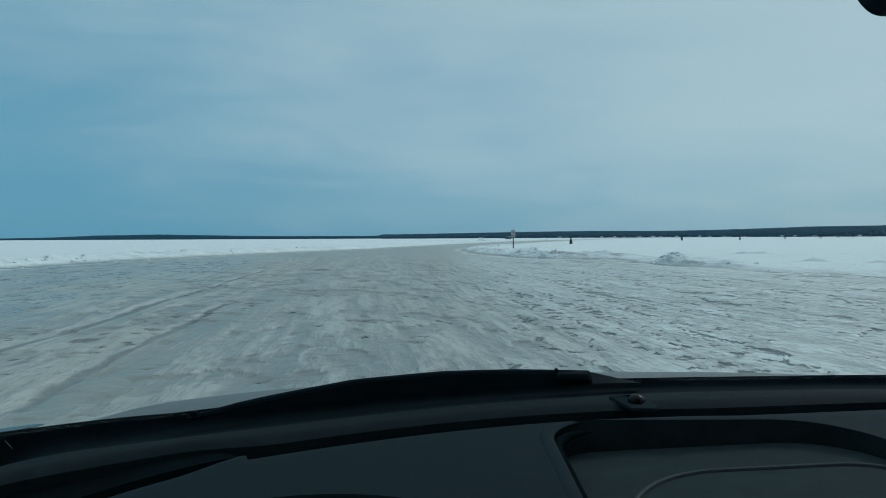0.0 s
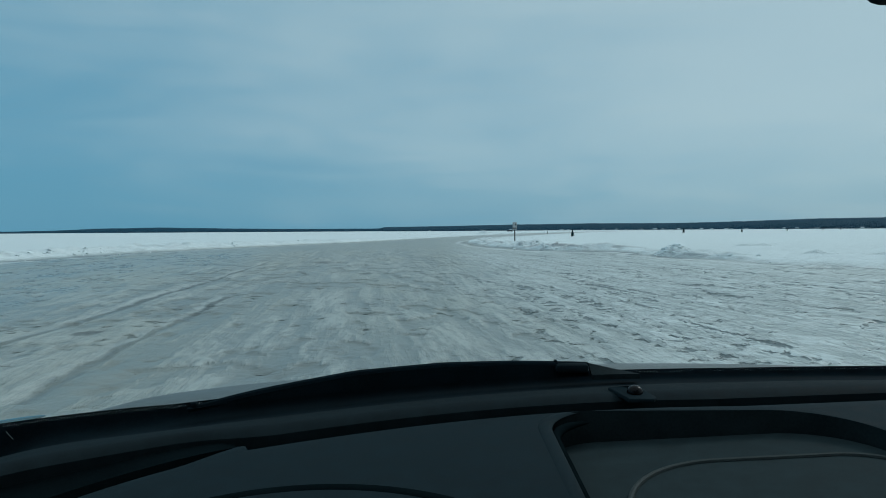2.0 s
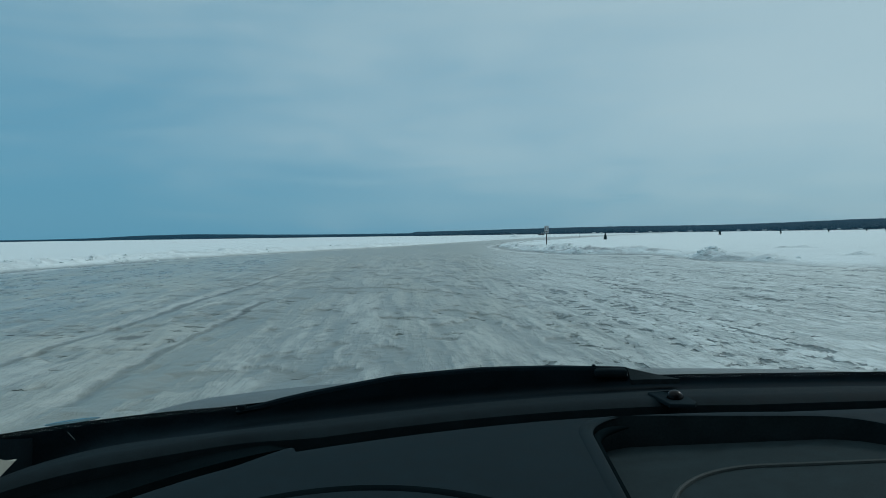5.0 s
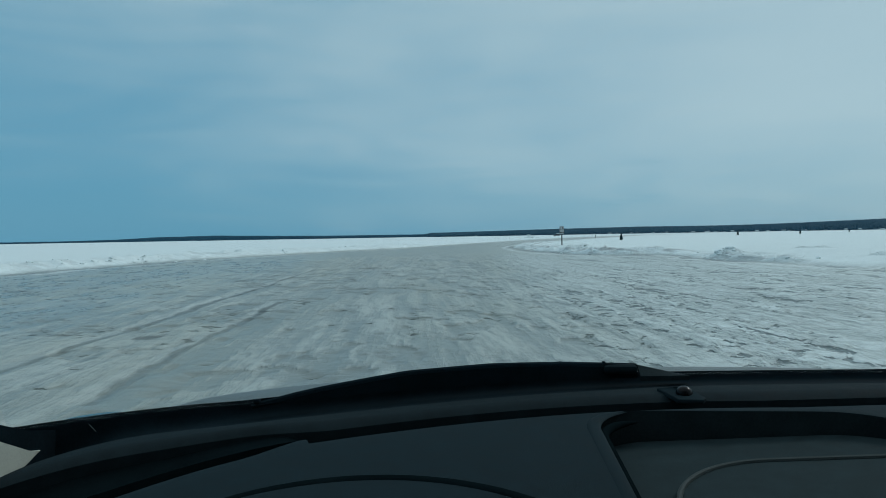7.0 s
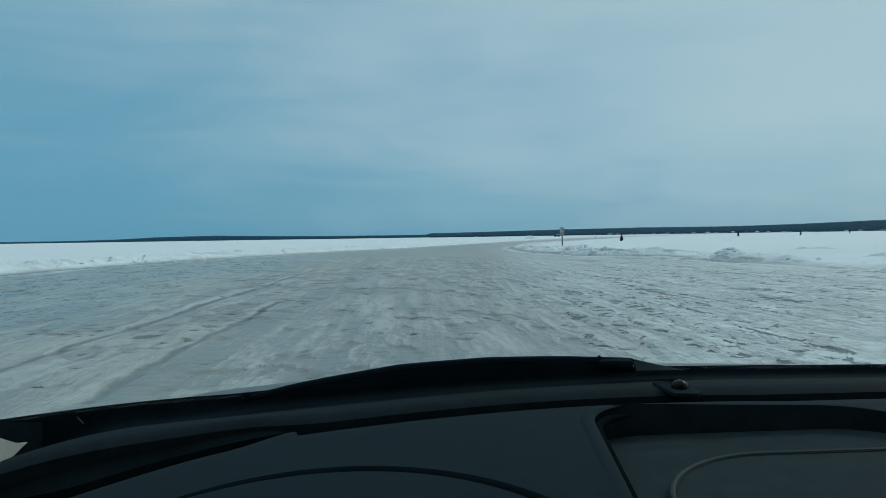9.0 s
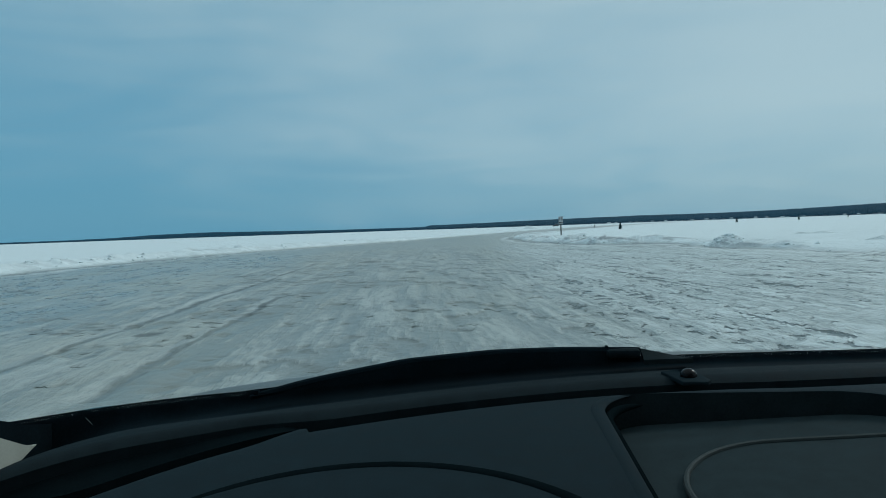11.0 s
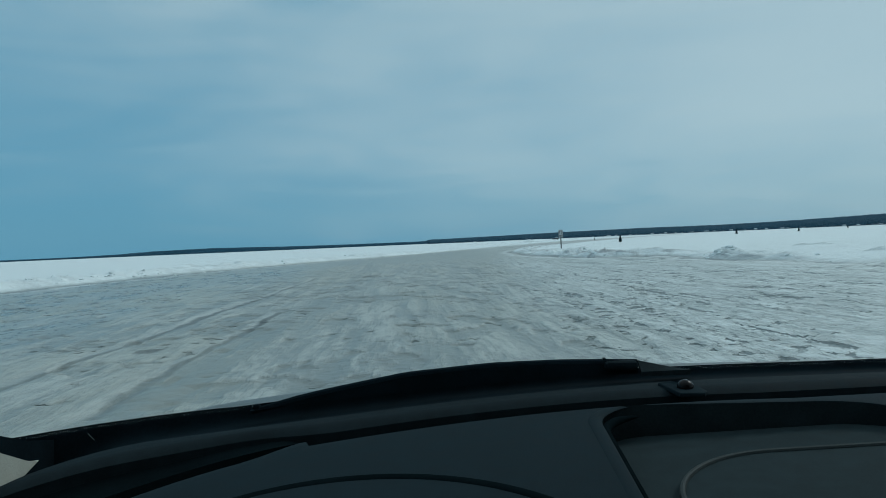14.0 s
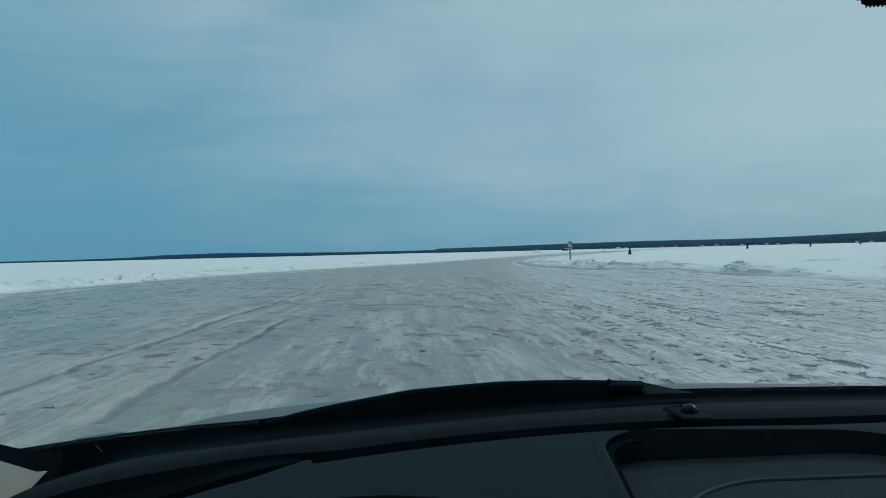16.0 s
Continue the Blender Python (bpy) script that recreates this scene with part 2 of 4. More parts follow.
CREAM = plain("pale_grey_cloth_trim", (0.36, 0.39, 0.35), 0.85, grain=400, vary=0.10, bump=0.4, depth=0.001)
PAINT = plain("silver_grey_paint", (0.090, 0.100, 0.099), 0.48, metal=0.3, grain=40, vary=0.10, bump=0.02, coat=0.0, shine=0.4)
LINING = plain("grey_headlining", (0.46, 0.47, 0.44), 0.9, grain=300, vary=0.1)
PANE = glass("tinted_pane", (0.955, 0.982, 0.988))
MIRROR = plain("mirror_glass", (0.85, 0.87, 0.88), 0.05, metal=1.0, vary=0.02, bump=0.0)
RUBBER = plain("tyre_rubber", (0.02, 0.02, 0.02), 0.8, grain=100)
ALLOY = plain("alloy", (0.45, 0.46, 0.47), 0.35, metal=0.9, grain=80, vary=0.1)
SIGN_WHITE = plain("sign_white", (0.42, 0.44, 0.45), 0.5, grain=30, vary=0.08)
SIGN_BLACK = plain("sign_black", (0.012, 0.013, 0.015), 0.5, grain=30, vary=0.1)
POST = plain("weathered_post", (0.040, 0.044, 0.046), 0.85, grain=40, vary=0.4, bump=0.5)
HOUSE_WALL = plain("pale_siding", (0.27, 0.33, 0.35), 0.7, grain=2, vary=0.12)
HOUSE_ROOF = plain("snowy_roof", (0.40, 0.46, 0.49), 0.8, grain=2, vary=0.15)
CAR_DARK = plain("dark_car_paint", (0.03, 0.035, 0.04), 0.3, grain=20, vary=0.1, coat=0.4)


# ---------------------------------------------------------------- mesh helpers
def smooth_faces(me, angle=40):
    me.polygons.foreach_set("use_smooth", [True] * len(me.polygons))
    me.set_sharp_from_angle(angle=radians(angle))


def part(name, bm, material, parent=None, label="", smooth=True):
    me = bpy.data.meshes.new(name)
    bmesh.ops.recalc_face_normals(bm, faces=bm.faces)
    bm.to_mesh(me)
    bm.free()
    me.materials.append(material)
    if smooth:
        smooth_faces(me)
    ob = new(name, me)
    if parent:
        ob.parent = parent
    if label:
        tagged(ob, label)
    return ob


def empty(name, place, label, category, group=""):
    ob = new(name)
    ob.location = place
    bpy.context.view_layer.update()
    return tagged(ob, label, category, group)


def box(size, at=(0, 0, 0), bevel=0.0, turn=None):
    bm = bmesh.new()
    bmesh.ops.create_cube(bm, size=1.0)
    bmesh.ops.scale(bm, vec=size, verts=bm.verts)
    if bevel:
        bmesh.ops.bevel(bm, geom=list(bm.edges), offset=bevel, segments=2, affect="EDGES", profile=0.5)
    if turn:
        bmesh.ops.transform(bm, matrix=turn, verts=bm.verts)
    bmesh.ops.translate(bm, vec=at, verts=bm.verts)
    return bm


def sheet(fn, us, vs, thick=0.01, down=(0, 0, -1)):
    """A closed solid: a grid of fn(u, v) on top and the same moved by thick along down below."""
    bm = bmesh.new()
    d = Vector(down) * thick
    top = [[bm.verts.new(Vector(fn(u, v))) for v in vs] for u in us]
    low = [[bm.verts.new(p.co + d) for p in row] for row in top]
    n, k = len(us), len(vs)
    for i in range(n - 1):
        for j in range(k - 1):
            bm.faces.new((top[i][j], top[i + 1][j], top[i + 1][j + 1], top[i][j + 1]))
            bm.faces.new((low[i][j], low[i][j + 1], low[i + 1][j + 1], low[i + 1][j]))
    for i in range(n - 1):
        bm.faces.new((top[i][0], low[i][0], low[i + 1][0], top[i + 1][0]))
        bm.faces.new((top[i][-1], top[i + 1][-1], low[i + 1][-1], low[i][-1]))
    for j in range(k - 1):
        bm.faces.new((top[0][j], top[0][j + 1], low[0][j + 1], low[0][j]))
        bm.faces.new((top[-1][j], low[-1][j], low[-1][j + 1], top[-1][j + 1]))
    return bm


def tube(points, radius, sides=8, flat=1.0):
    """A rod along points; flat squeezes it in height."""
    bm = bmesh.new()
    rings = []
    pts = [Vector(p) for p in points]
    for i, p in enumerate(pts):
        d = (pts[min(i + 1, len(pts) - 1)] - pts[max(i - 1, 0)]).normalized()
        a = d.cross(Vector((0, 0, 1))).normalized()
        b = a.cross(d)
        r = radius(i / (len(pts) - 1)) if callable(radius) else radius
        rings.append([bm.verts.new(p + (a * math.cos(2 * math.pi * k / sides) + b * flat * math.sin(2 * math.pi * k / sides)) * r) for k in range(sides)])
    for r0, r1 in zip(rings, rings[1:]):
        for k in range(sides):
            bm.faces.new((r0[k], r0[(k + 1) % sides], r1[(k + 1) % sides], r1[k]))
    bm.faces.new(rings[0][::-1])
    bm.faces.new(rings[-1])
    return bm


def prism(outline, depth, bevel=0.0):
    """An outline of 3D points pushed along the vector depth, with its edges rounded."""
    bm = bmesh.new()
    a = [bm.verts.new(p) for p in outline]
    b = [bm.verts.new(Vector(p) + Vector(depth)) for p in outline]
    n = len(a)
    bm.faces.new(a)
    bm.faces.new(b[::-1])
    for i in range(n):
        bm.faces.new((a[i], b[i], b[(i + 1) % n], a[(i + 1) % n]))
    if bevel:
        rim = [e for e in bm.edges if len({v in a for v in e.verts}) == 1]
        bmesh.ops.bevel(bm, geom=rim, offset=bevel, segments=3, affect="EDGES", profile=0.5)
    return bm


def rounded_rect(x0, x1, y0, y1, radii, z, n=10):
    """Corners in the order left-front, right-front, right-back, left-back; front is y1."""
    pts = []
    for (cx, cy, r, a0) in ((x0 + radii[0], y1 - radii[0], radii[0], 180), (x1 - radii[1], y1 - radii[1], radii[1], 90),
                            (x1 - radii[2], y0 + radii[2], radii[2], 0), (x0 + radii[3], y0 + radii[3], radii[3], -90)):
        for k in range(n + 1):
            a = radians(a0 - 90 * k / n)
            pts.append((cx + r * math.cos(a), cy + r * math.sin(a), z))
    return pts


# ---------------------------------------------------------------- ground: ploughed ice between snow banks, one sheet
LEFT_EDGE = [(-18, -60), (-19, 10), (-19.3, 27.5), (-19.1, 37), (-16.7, 48.6), (-10.8, 65.8), (0, 115), (21.5, 207), (44, 278), (114, 462), (300, 900)]
RIGHT_EDGE = [(290, 860), (73, 314), (25.8, 164), (8, 99), (4.2, 80), (2.5, 66), (2.6, 57), (3.7, 46.5), (4.7, 40.8), (6, 37.4), (7.9, 36.6), (9.8, 36.4), (10.4, 33.5),
              (10.0, 30.8), (10.3, 27.3), (11.6, 25.3), (11.9, 22.4), (13, 20.9), (16, 19.8), (30, 17), (60, 12), (70, -60)]
rng = np.random.default_rng(7)
LATTICE = rng.random((256, 256))


def lattice_noise(x, y):
    xi, yi = np.floor(x).astype(int), np.floor(y).astype(int)
    fx, fy = x - xi, y - yi
    fx, fy = fx * fx * (3 - 2 * fx), fy * fy * (3 - 2 * fy)
    a, b = LATTICE[xi % 256, yi % 256], LATTICE[(xi + 1) % 256, yi % 256]
    c, d = LATTICE[xi % 256, (yi + 1) % 256], LATTICE[(xi + 1) % 256, (yi + 1) % 256]
    return (a * (1 - fx) + b * fx) * (1 - fy) + (c * (1 - fx) + d * fx) * fy


def layered(x, y, octaves=4, gain=0.5):
    total, weight, w = 0.0, 0.0, 1.0
    for k in range(octaves):
        total = total + w * lattice_noise(x * 2 ** k + 17.3 * k, y * 2 ** k + 9.1 * k)
        weight += w
        w *= gain
    return total / weight


def step(v, lo, hi):
    f = np.clip((v - lo) / (hi - lo), 0, 1)
    return f * f * (3 - 2 * f)


def outside_distance(x, y, outline):
    """Distance to the outline, positive outside it."""
    best = np.full(x.shape, 1e9)
    inside = np.zeros(x.shape, bool)
    for (ax, ay), (bx, by) in zip(outline, outline[1:] + outline[:1]):
        dx, dy = bx - ax, by - ay
        f = np.clip(((x - ax) * dx + (y - ay) * dy) / (dx * dx + dy * dy), 0, 1)
        best = np.minimum(best, np.hypot(x - ax - f * dx, y - ay - f * dy))
        cross = (ay > y) != (by > y)
        with np.errstate(divide="ignore", invalid="ignore"):
            inside ^= cross & (x < ax + (y - ay) * dx / (dy if dy else 1e-9))
    return np.where(inside, -best, best)


def run(*stretches):
    """Coordinates from (start, end, step) stretches."""
    out = []
    for a, b, s in stretches:
        out += list(np.arange(a, b - 1e-6, s))
    return np.array(out + [stretches[-1][1]])


SPOTS = ((-4.45, 7.9, 0.34, 0.9), (-5.75, 8.2, 0.40, 0.6), (-4.9, 25.5, 0.9, 0.8), (-2.3, 18.6, 0.45, 0.8), (-2.75, 14.0, 0.30, 0.7), (-1.75, 10.9, 0.35, 0.35),
         (2.72, 12.5, 0.22, 0.8), (-1.2, 10.8, 0.5, 0.35), (-2.5, 11.3, 0.4, 0.35), (-3.6, 21.5, 0.6, 0.4), (0.6, 17.0, 0.4, 0.3))
TRACKS = (((-4.75, 5.0), (-5.31, 10.14), (-6.0, 16.0), (-7.2, 26.0)), ((-3.15, 4.6), (-3.45, 6.4), (-3.85, 9.6), (-4.2, 12.5)))
HUMPS = ((11.8, 25.9, 0.08, 0.8), (15.9, 26.9, 0.15, 0.42), (18.8, 39.5, 0.12, 0.4), (19.9, 39.4, 0.14, 0.6), (12.9, 31.5, 0.10, 0.7), (17.8, 25.6, 0.09, 0.5), (8.4, 58.5, 0.22, 0.7), (6.0, 57.6, 0.16, 0.8))
WORN = ((-2.75, 3.5), (-3.2, 7.0), (-3.75, 13.6), (-4.9, 24.0))


def ground_fields(x, y):
    wobble = (layered(x * 0.45, y * 0.45, 4) - 0.5) * 1.5
    d = outside_distance(x, y, LEFT_EDGE + RIGHT_EDGE) + wobble * np.clip(np.hypot(x, y) / 30, 0.2, 1)
    island = np.exp(-((x - 7.6) / 2.6) ** 2) * step(y, 33, 36) * (1 - step(y, 44, 56))
    low = step(x, 10.5, 15) * (1 - step(y, 34, 40))
    soft = (layered(x * 0.8 + 9, y * 0.8, 5, 0.6) - 0.5) * 5.0 * low
    snow = step(d + soft, -0.12 - 3.6 * low, 0.22 + 2.2 * low)
    near = 1 - step(y, 70, 140)
    gap = 1 - 0.95 * np.exp(-((x - 11.5) / 4) ** 2 - ((y - 33.9) / 2.3) ** 2)
    gap *= 1 - 0.9 * step(x, 11.2, 12.6) * (1 - step(y, 30, 33))
    left = step(-x, 8, 12)
    lumps = layered(x * 1.5 + 5, y * 1.5, 5, 0.75)
    crest = (0.16 + 0.55 * np.clip(lumps - 0.36, 0, 1)) * (0.85 + 0.35 * left)
    crest = crest + island * (0.06 + 0.50 * np.clip(lumps - 0.40, 0, 1))
    bank = crest * np.exp(-((d - 1.1) / 0.95) ** 2) * near * gap * step(d, -0.1, 0.5)
    bank += 0.28 * np.clip(layered(x * 0.55 + 40, y * 0.55, 5, 0.68) - 0.5, 0, 1) * np.exp(-((d - 2.8) / 2.2) ** 2) * near * gap * step(d, 0, 1.5)
    pile = 0.27 * np.exp(-((x - 10.62) / 0.62) ** 2 - ((y - 29.4) / 0.8) ** 2) * (0.25 + 1.2 * layered(x * 2.6, y * 2.6, 5, 0.75))
    foot = 0.14 * np.exp(-((x - 7.2) / 1.1) ** 2 - ((y - 59.8) / 1.4) ** 2) * (0.4 + 0.8 * lumps)
    hump = 0
    for hx, hy, hz, wide in HUMPS:
        hump = hump + hz * np.exp(-((x - hx) / wide) ** 2 - ((y - hy) / (0.6 * wide)) ** 2) * (0.15 + 1.7 * lumps)
    far_lump = 1.15 * np.exp(-((x - 13.2) / 1.5) ** 2 - ((y - 205) / 1.6) ** 2) + 0.5 * np.exp(-((x - 17.5) / 1.2) ** 2 - ((y - 236) / 1.5) ** 2)
    snow = np.maximum(snow, step(far_lump, 0.06, 0.2))
    z = snow * (0.09 + 0.08 * step(d, 0, 4)) + bank + (pile + foot + hump) * step(d, -0.2, 0.6) + far_lump
    z += snow * (layered(x * 0.12, y * 0.3, 4) - 0.5) * 0.16 * np.clip(1 - y / 250, 0, 1)
    spot = np.full(x.shape, -1.0)
    for sx, sy, r, w in SPOTS:
        spot = np.maximum(spot, np.clip(w * (1.15 - np.hypot((x - sx) / 0.6, y - sy) / r), -1, 1))
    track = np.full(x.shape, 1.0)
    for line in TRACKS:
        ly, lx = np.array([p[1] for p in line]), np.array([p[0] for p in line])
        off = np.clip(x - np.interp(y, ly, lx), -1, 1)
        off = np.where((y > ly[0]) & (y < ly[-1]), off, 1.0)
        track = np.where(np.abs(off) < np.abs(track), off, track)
    worn_x = x - np.interp(y, [p[1] for p in WORN], [p[0] for p in WORN])
    worn = np.exp(-(worn_x / 0.34) ** 2) * (1 - step(y, 17, 25)) * step(y, 2, 4)
    worn = np.maximum(worn, 0.6 * np.exp(-((x + 1.35) / 0.75) ** 2 - ((y - 6.3) / 2.4) ** 2))
    right = step(x + 0.03 * y, 0.3, 3.4)
    across = x + y * np.tan(np.radians(7 + 6 * step(x, 0, 5)))
    field = 0.54 * layered(across * 7.5, y * 6.5, 3, 0.55) + 0.46 * layered(across * 3.4 + 31, y * 0.5, 3)
    pit = step(0.29 + 0.105 * right - field, -0.03, 0.03) * (1 - snow) * (1 - step(y, 40, 60)) * step(y, 3.6, 4.6)
    relief = (layered(across * 4.6, y * 0.55, 4, 0.62) - 0.5) * (1 - 0.5 * right) * (1 - step(y, 30, 55)) * step(y, 2.5, 4.6)
    plate = step(layered(across * 1.5 + 70, y * 1.05, 4, 0.6), 0.37 + 0.03 * step(y, 9, 16), 0.44 + 0.03 * step(y, 9, 16))
    plate = 1 - (1 - plate) * (1 - 0.65 * right) * step(y, 2.5, 4.6)
    z -= (1 - snow) * (0.026 * pit - 0.014 * right * np.exp(-((field - 0.47) / 0.03) ** 2) + 0.030 * (1 - plate) * (1 - step(y, 30, 50)))
    z += (1 - snow) * 0.075 * relief
    # where the smooth ice is tinted with the sky's reflection
    clear = step(-x - 0.12 * y, 3.2, 8.0) * (1 - step(y, 30, 60))
    z -= 0.03 * np.clip(spot, 0, 1) + 0.028 * np.clip(1 - np.abs(track) / 0.18, 0, 1)
    z += (1 - snow) * (layered(x * 0.5, y * 0.25, 4) - 0.5) * 0.03
    ridged = (0.06 + 0.94 * right) * (1 - 0.7 * step(y, 26, 60))
    dirt = np.clip(gap * np.exp(-((d - 1.1) / 1.6) ** 2), 0, 1) * (0.3 + 0.7 * step(x, 0, 6))
    dirt = np.maximum(dirt, island * 0.9)
    dirt = np.maximum(dirt, np.clip(14 * hump + 2 * far_lump, 0, 1))
    dirt = np.maximum(dirt, 0.8 * np.exp(-((x - 10.6) / 1.2) ** 2 - ((y - 29.0) / 1.2) ** 2))
    return z, snow, spot, track, ridged, np.clip(d, -3, 3), np.clip(dirt, 0, 1), across, worn, pit, plate, clear, relief


def build_ground():
    xs = run((-4500, -1500, 600), (-1500, -300, 150), (-300, -80, 22), (-80, -32, 2.4), (-32, -10, 0.2), (-10, -1, 0.08), (-1, 9, 0.04), (9, 34, 0.16), (34, 100, 2.2), (100, 400, 20), (400, 1600, 150), (1600, 4600, 600))
    ys = run((-1800, -300, 300), (-300, -40, 26), (-40, 2, 2), (2, 4.4, 0.3), (4.4, 11, 0.034), (11, 20, 0.06), (20, 30, 0.11), (30, 48, 0.16), (48, 90, 0.3), (90, 140, 1), (140, 198, 4), (198, 242, 0.7), (242, 300, 4), (300, 600, 20), (600, 4600, 250))
    x, y = (g.ravel() for g in np.meshgrid(xs, ys, indexing="ij"))
    z, snow, spot, track, ridged, shore, dirt, across, worn, pit, plate, clear, relief = ground_fields(x, y)
    n, k = len(xs), len(ys)
    i, j = (g.ravel() for g in np.meshgrid(np.arange(n - 1), np.arange(k - 1), indexing="ij"))
    quads = np.stack((i * k + j, (i + 1) * k + j, (i + 1) * k + j + 1, i * k + j + 1), 1)
    me = bpy.data.meshes.new("ground")
    me.vertices.add(len(x))
    me.vertices.foreach_set("co", np.stack((x, y, z), 1).ravel())
    me.loops.add(quads.size)
    me.loops.foreach_set("vertex_index", quads.ravel())
    me.polygons.add(len(quads))
    me.polygons.foreach_set("loop_start", np.arange(len(quads)) * 4)
    me.update(calc_edges=True)
    for name, values in (("snow", snow), ("spot", spot), ("track", track), ("ridged", ridged), ("shore", shore), ("dirt", dirt), ("worn", worn), ("pit", pit), ("plate", plate), ("clear", clear), ("relief", relief), ("low", step(x, 9.5, 12.5))):
        me.attributes.new(name, "FLOAT", "POINT").data.foreach_set("value", values)
    me.attributes.new("flow", "FLOAT_VECTOR", "POINT").data.foreach_set("vector", np.stack((across, y, 0 * y), 1).ravel())
    me.polygons.foreach_set("use_smooth", [True] * len(me.polygons))
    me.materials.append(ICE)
    tagged(new("ground", me), "frozen lake of scraped grey ice with ploughed snow banks", "ground", kind="structure")


build_ground()


def ground_z(x, y):
    return float(ground_fields(np.array([float(x)]), np.array([float(y)]))[0][0])


def build_clods():
    """Broken snow lumps thrown up along the ploughed edges."""
    r = np.random.default_rng(21)
    x = np.concatenate((r.uniform(-24, -6, 5000), r.uniform(2, 16, 7000), r.normal(10.62, 0.30, 70)))
    y = np.concatenate((r.uniform(22, 72, 5000), r.uniform(18, 64, 7000), r.normal(29.4, 0.36, 70)))
    z, snow, *rest = ground_fields(x, y)
    d = rest[3]
    clump = layered(x * 0.35 + 3, y * 0.35, 3)
    keep = (r.random(len(x)) < np.exp(-((d - 0.8) / 0.75) ** 2) * np.clip((clump - 0.42) * 4, 0, 1) * (1 - 0.93 * step(x, 11.2, 12.2)) * (1 - 0.8 * step(y, 40, 46) * step(x, 0, 2))) | ((np.arange(len(x)) >= 12000) & (d > 0))
    ball = bmesh.new()
    bmesh.ops.create_icosphere(ball, subdivisions=1, radius=1.0)
    shape = np.array([v.co[:] for v in ball.verts])
    tris = np.array([[v.index for v in f.verts] for f in ball.faces])
    ball.free()
    verts, faces = [], []
    for px, py, pz in zip(x[keep], y[keep], z[keep]):
        size = 0.03 + 0.10 * r.random() ** 3
        rough = shape * (0.72 + 0.5 * r.random((len(shape), 1))) * size * np.array((1.2, 1.0, 0.75))
        faces.append(tris + sum(len(v) for v in verts[-1:]) * len(verts))
        verts.append(rough + (px, py, pz + size * 0.15))
    me = bpy.data.meshes.new("snow_clods")
    me.from_pydata(np.concatenate(verts).tolist(), [], np.concatenate(faces).tolist())
    me.materials.append(CLOD)
    tagged(new("snow_clods", me), "broken white snow lumps along the ploughed banks", "snow", kind="stuff")


build_clods()

# ---------------------------------------------------------------- far shore
SKYLINE = ((-75, 0.12), (-45, 0.10), (-35, 0.13), (-31.4, 0.21), (-28.7, 0.35), (-24.2, 0.43), (-18.9, 0.33), (-14.2, 0.26), (-5.8, 0.25),
           (-5.3, 0.37), (0, 0.44), (6.4, 0.54), (13.1, 0.60), (19.6, 0.56), (24, 0.62), (28.2, 0.74), (30.1, 0.80), (33.8, 0.82), (42, 0.85), (75, 0.7))


def build_woods(name, az0, az1, radius, count, label, tall):
    """A wooded shore: a low rise under many small conifers."""
    r = random.Random(name)
    verts, faces = [], []
    az = [p[0] for p in SKYLINE]
    el = [p[1] for p in SKYLINE]

    def rise(a, f):
        top = (radius + 260) * math.tan(radians(float(np.interp(a, az, el)))) + EYE - tall * 0.75
        return max(0.3, top) * (f ** 0.6)
    steps, deep = 160, 6
    for i in range(steps + 1):
        a = az0 + (az1 - az0) * i / steps
        for j in range(deep + 1):
            f = j / deep
            q = radius + 260 * f
            verts.append((q * math.sin(radians(a)), q * math.cos(radians(a)), rise(a, f) if j else -0.5))
    for i in range(steps):
        for j in range(deep):
            o = i * (deep + 1) + j
            faces.append((o, o + deep + 1, o + deep + 2, o + 1))
    for _ in range(count):
        a, f = az0 + (az1 - az0) * r.random(), r.random() ** 0.8
        q = radius + 260 * f
        h, w = tall * r.uniform(0.70, 1.0), tall * r.uniform(0.35, 0.60)
        x, y, z = q * math.sin(radians(a)), q * math.cos(radians(a)), rise(a, f) - 1
        o = len(verts)
        spin = r.random() * 6
        blunt = r.random() < 0.75
        for k in range(5):
            verts.append((x + w * math.cos(spin + k * 1.2566), y + w * math.sin(spin + k * 1.2566), z))
        if blunt:
            for k in range(5):
                verts.append((x + 0.8 * w * math.cos(spin + k * 1.2566), y + 0.8 * w * math.sin(spin + k * 1.2566), z + 0.62 * h))
        verts.append((x, y, z + h))
        top = len(verts) - 1
        for k in range(5):
            if blunt:
                faces.append((o + k, o + (k + 1) % 5, o + 5 + (k + 1) % 5, o + 5 + k))
                faces.append((o + 5 + k, o + 5 + (k + 1) % 5, top))
            else:
                faces.append((o + k, o + (k + 1) % 5, top))
    me = bpy.data.meshes.new(name)
    me.from_pydata(verts, [], faces)
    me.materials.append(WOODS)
    me.polygons.foreach_set("use_smooth", [True] * len(me.polygons))
    tagged(new(name, me), label, "woods", kind="stuff")


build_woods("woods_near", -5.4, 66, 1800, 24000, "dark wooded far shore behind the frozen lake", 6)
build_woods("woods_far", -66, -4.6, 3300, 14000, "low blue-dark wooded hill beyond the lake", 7)


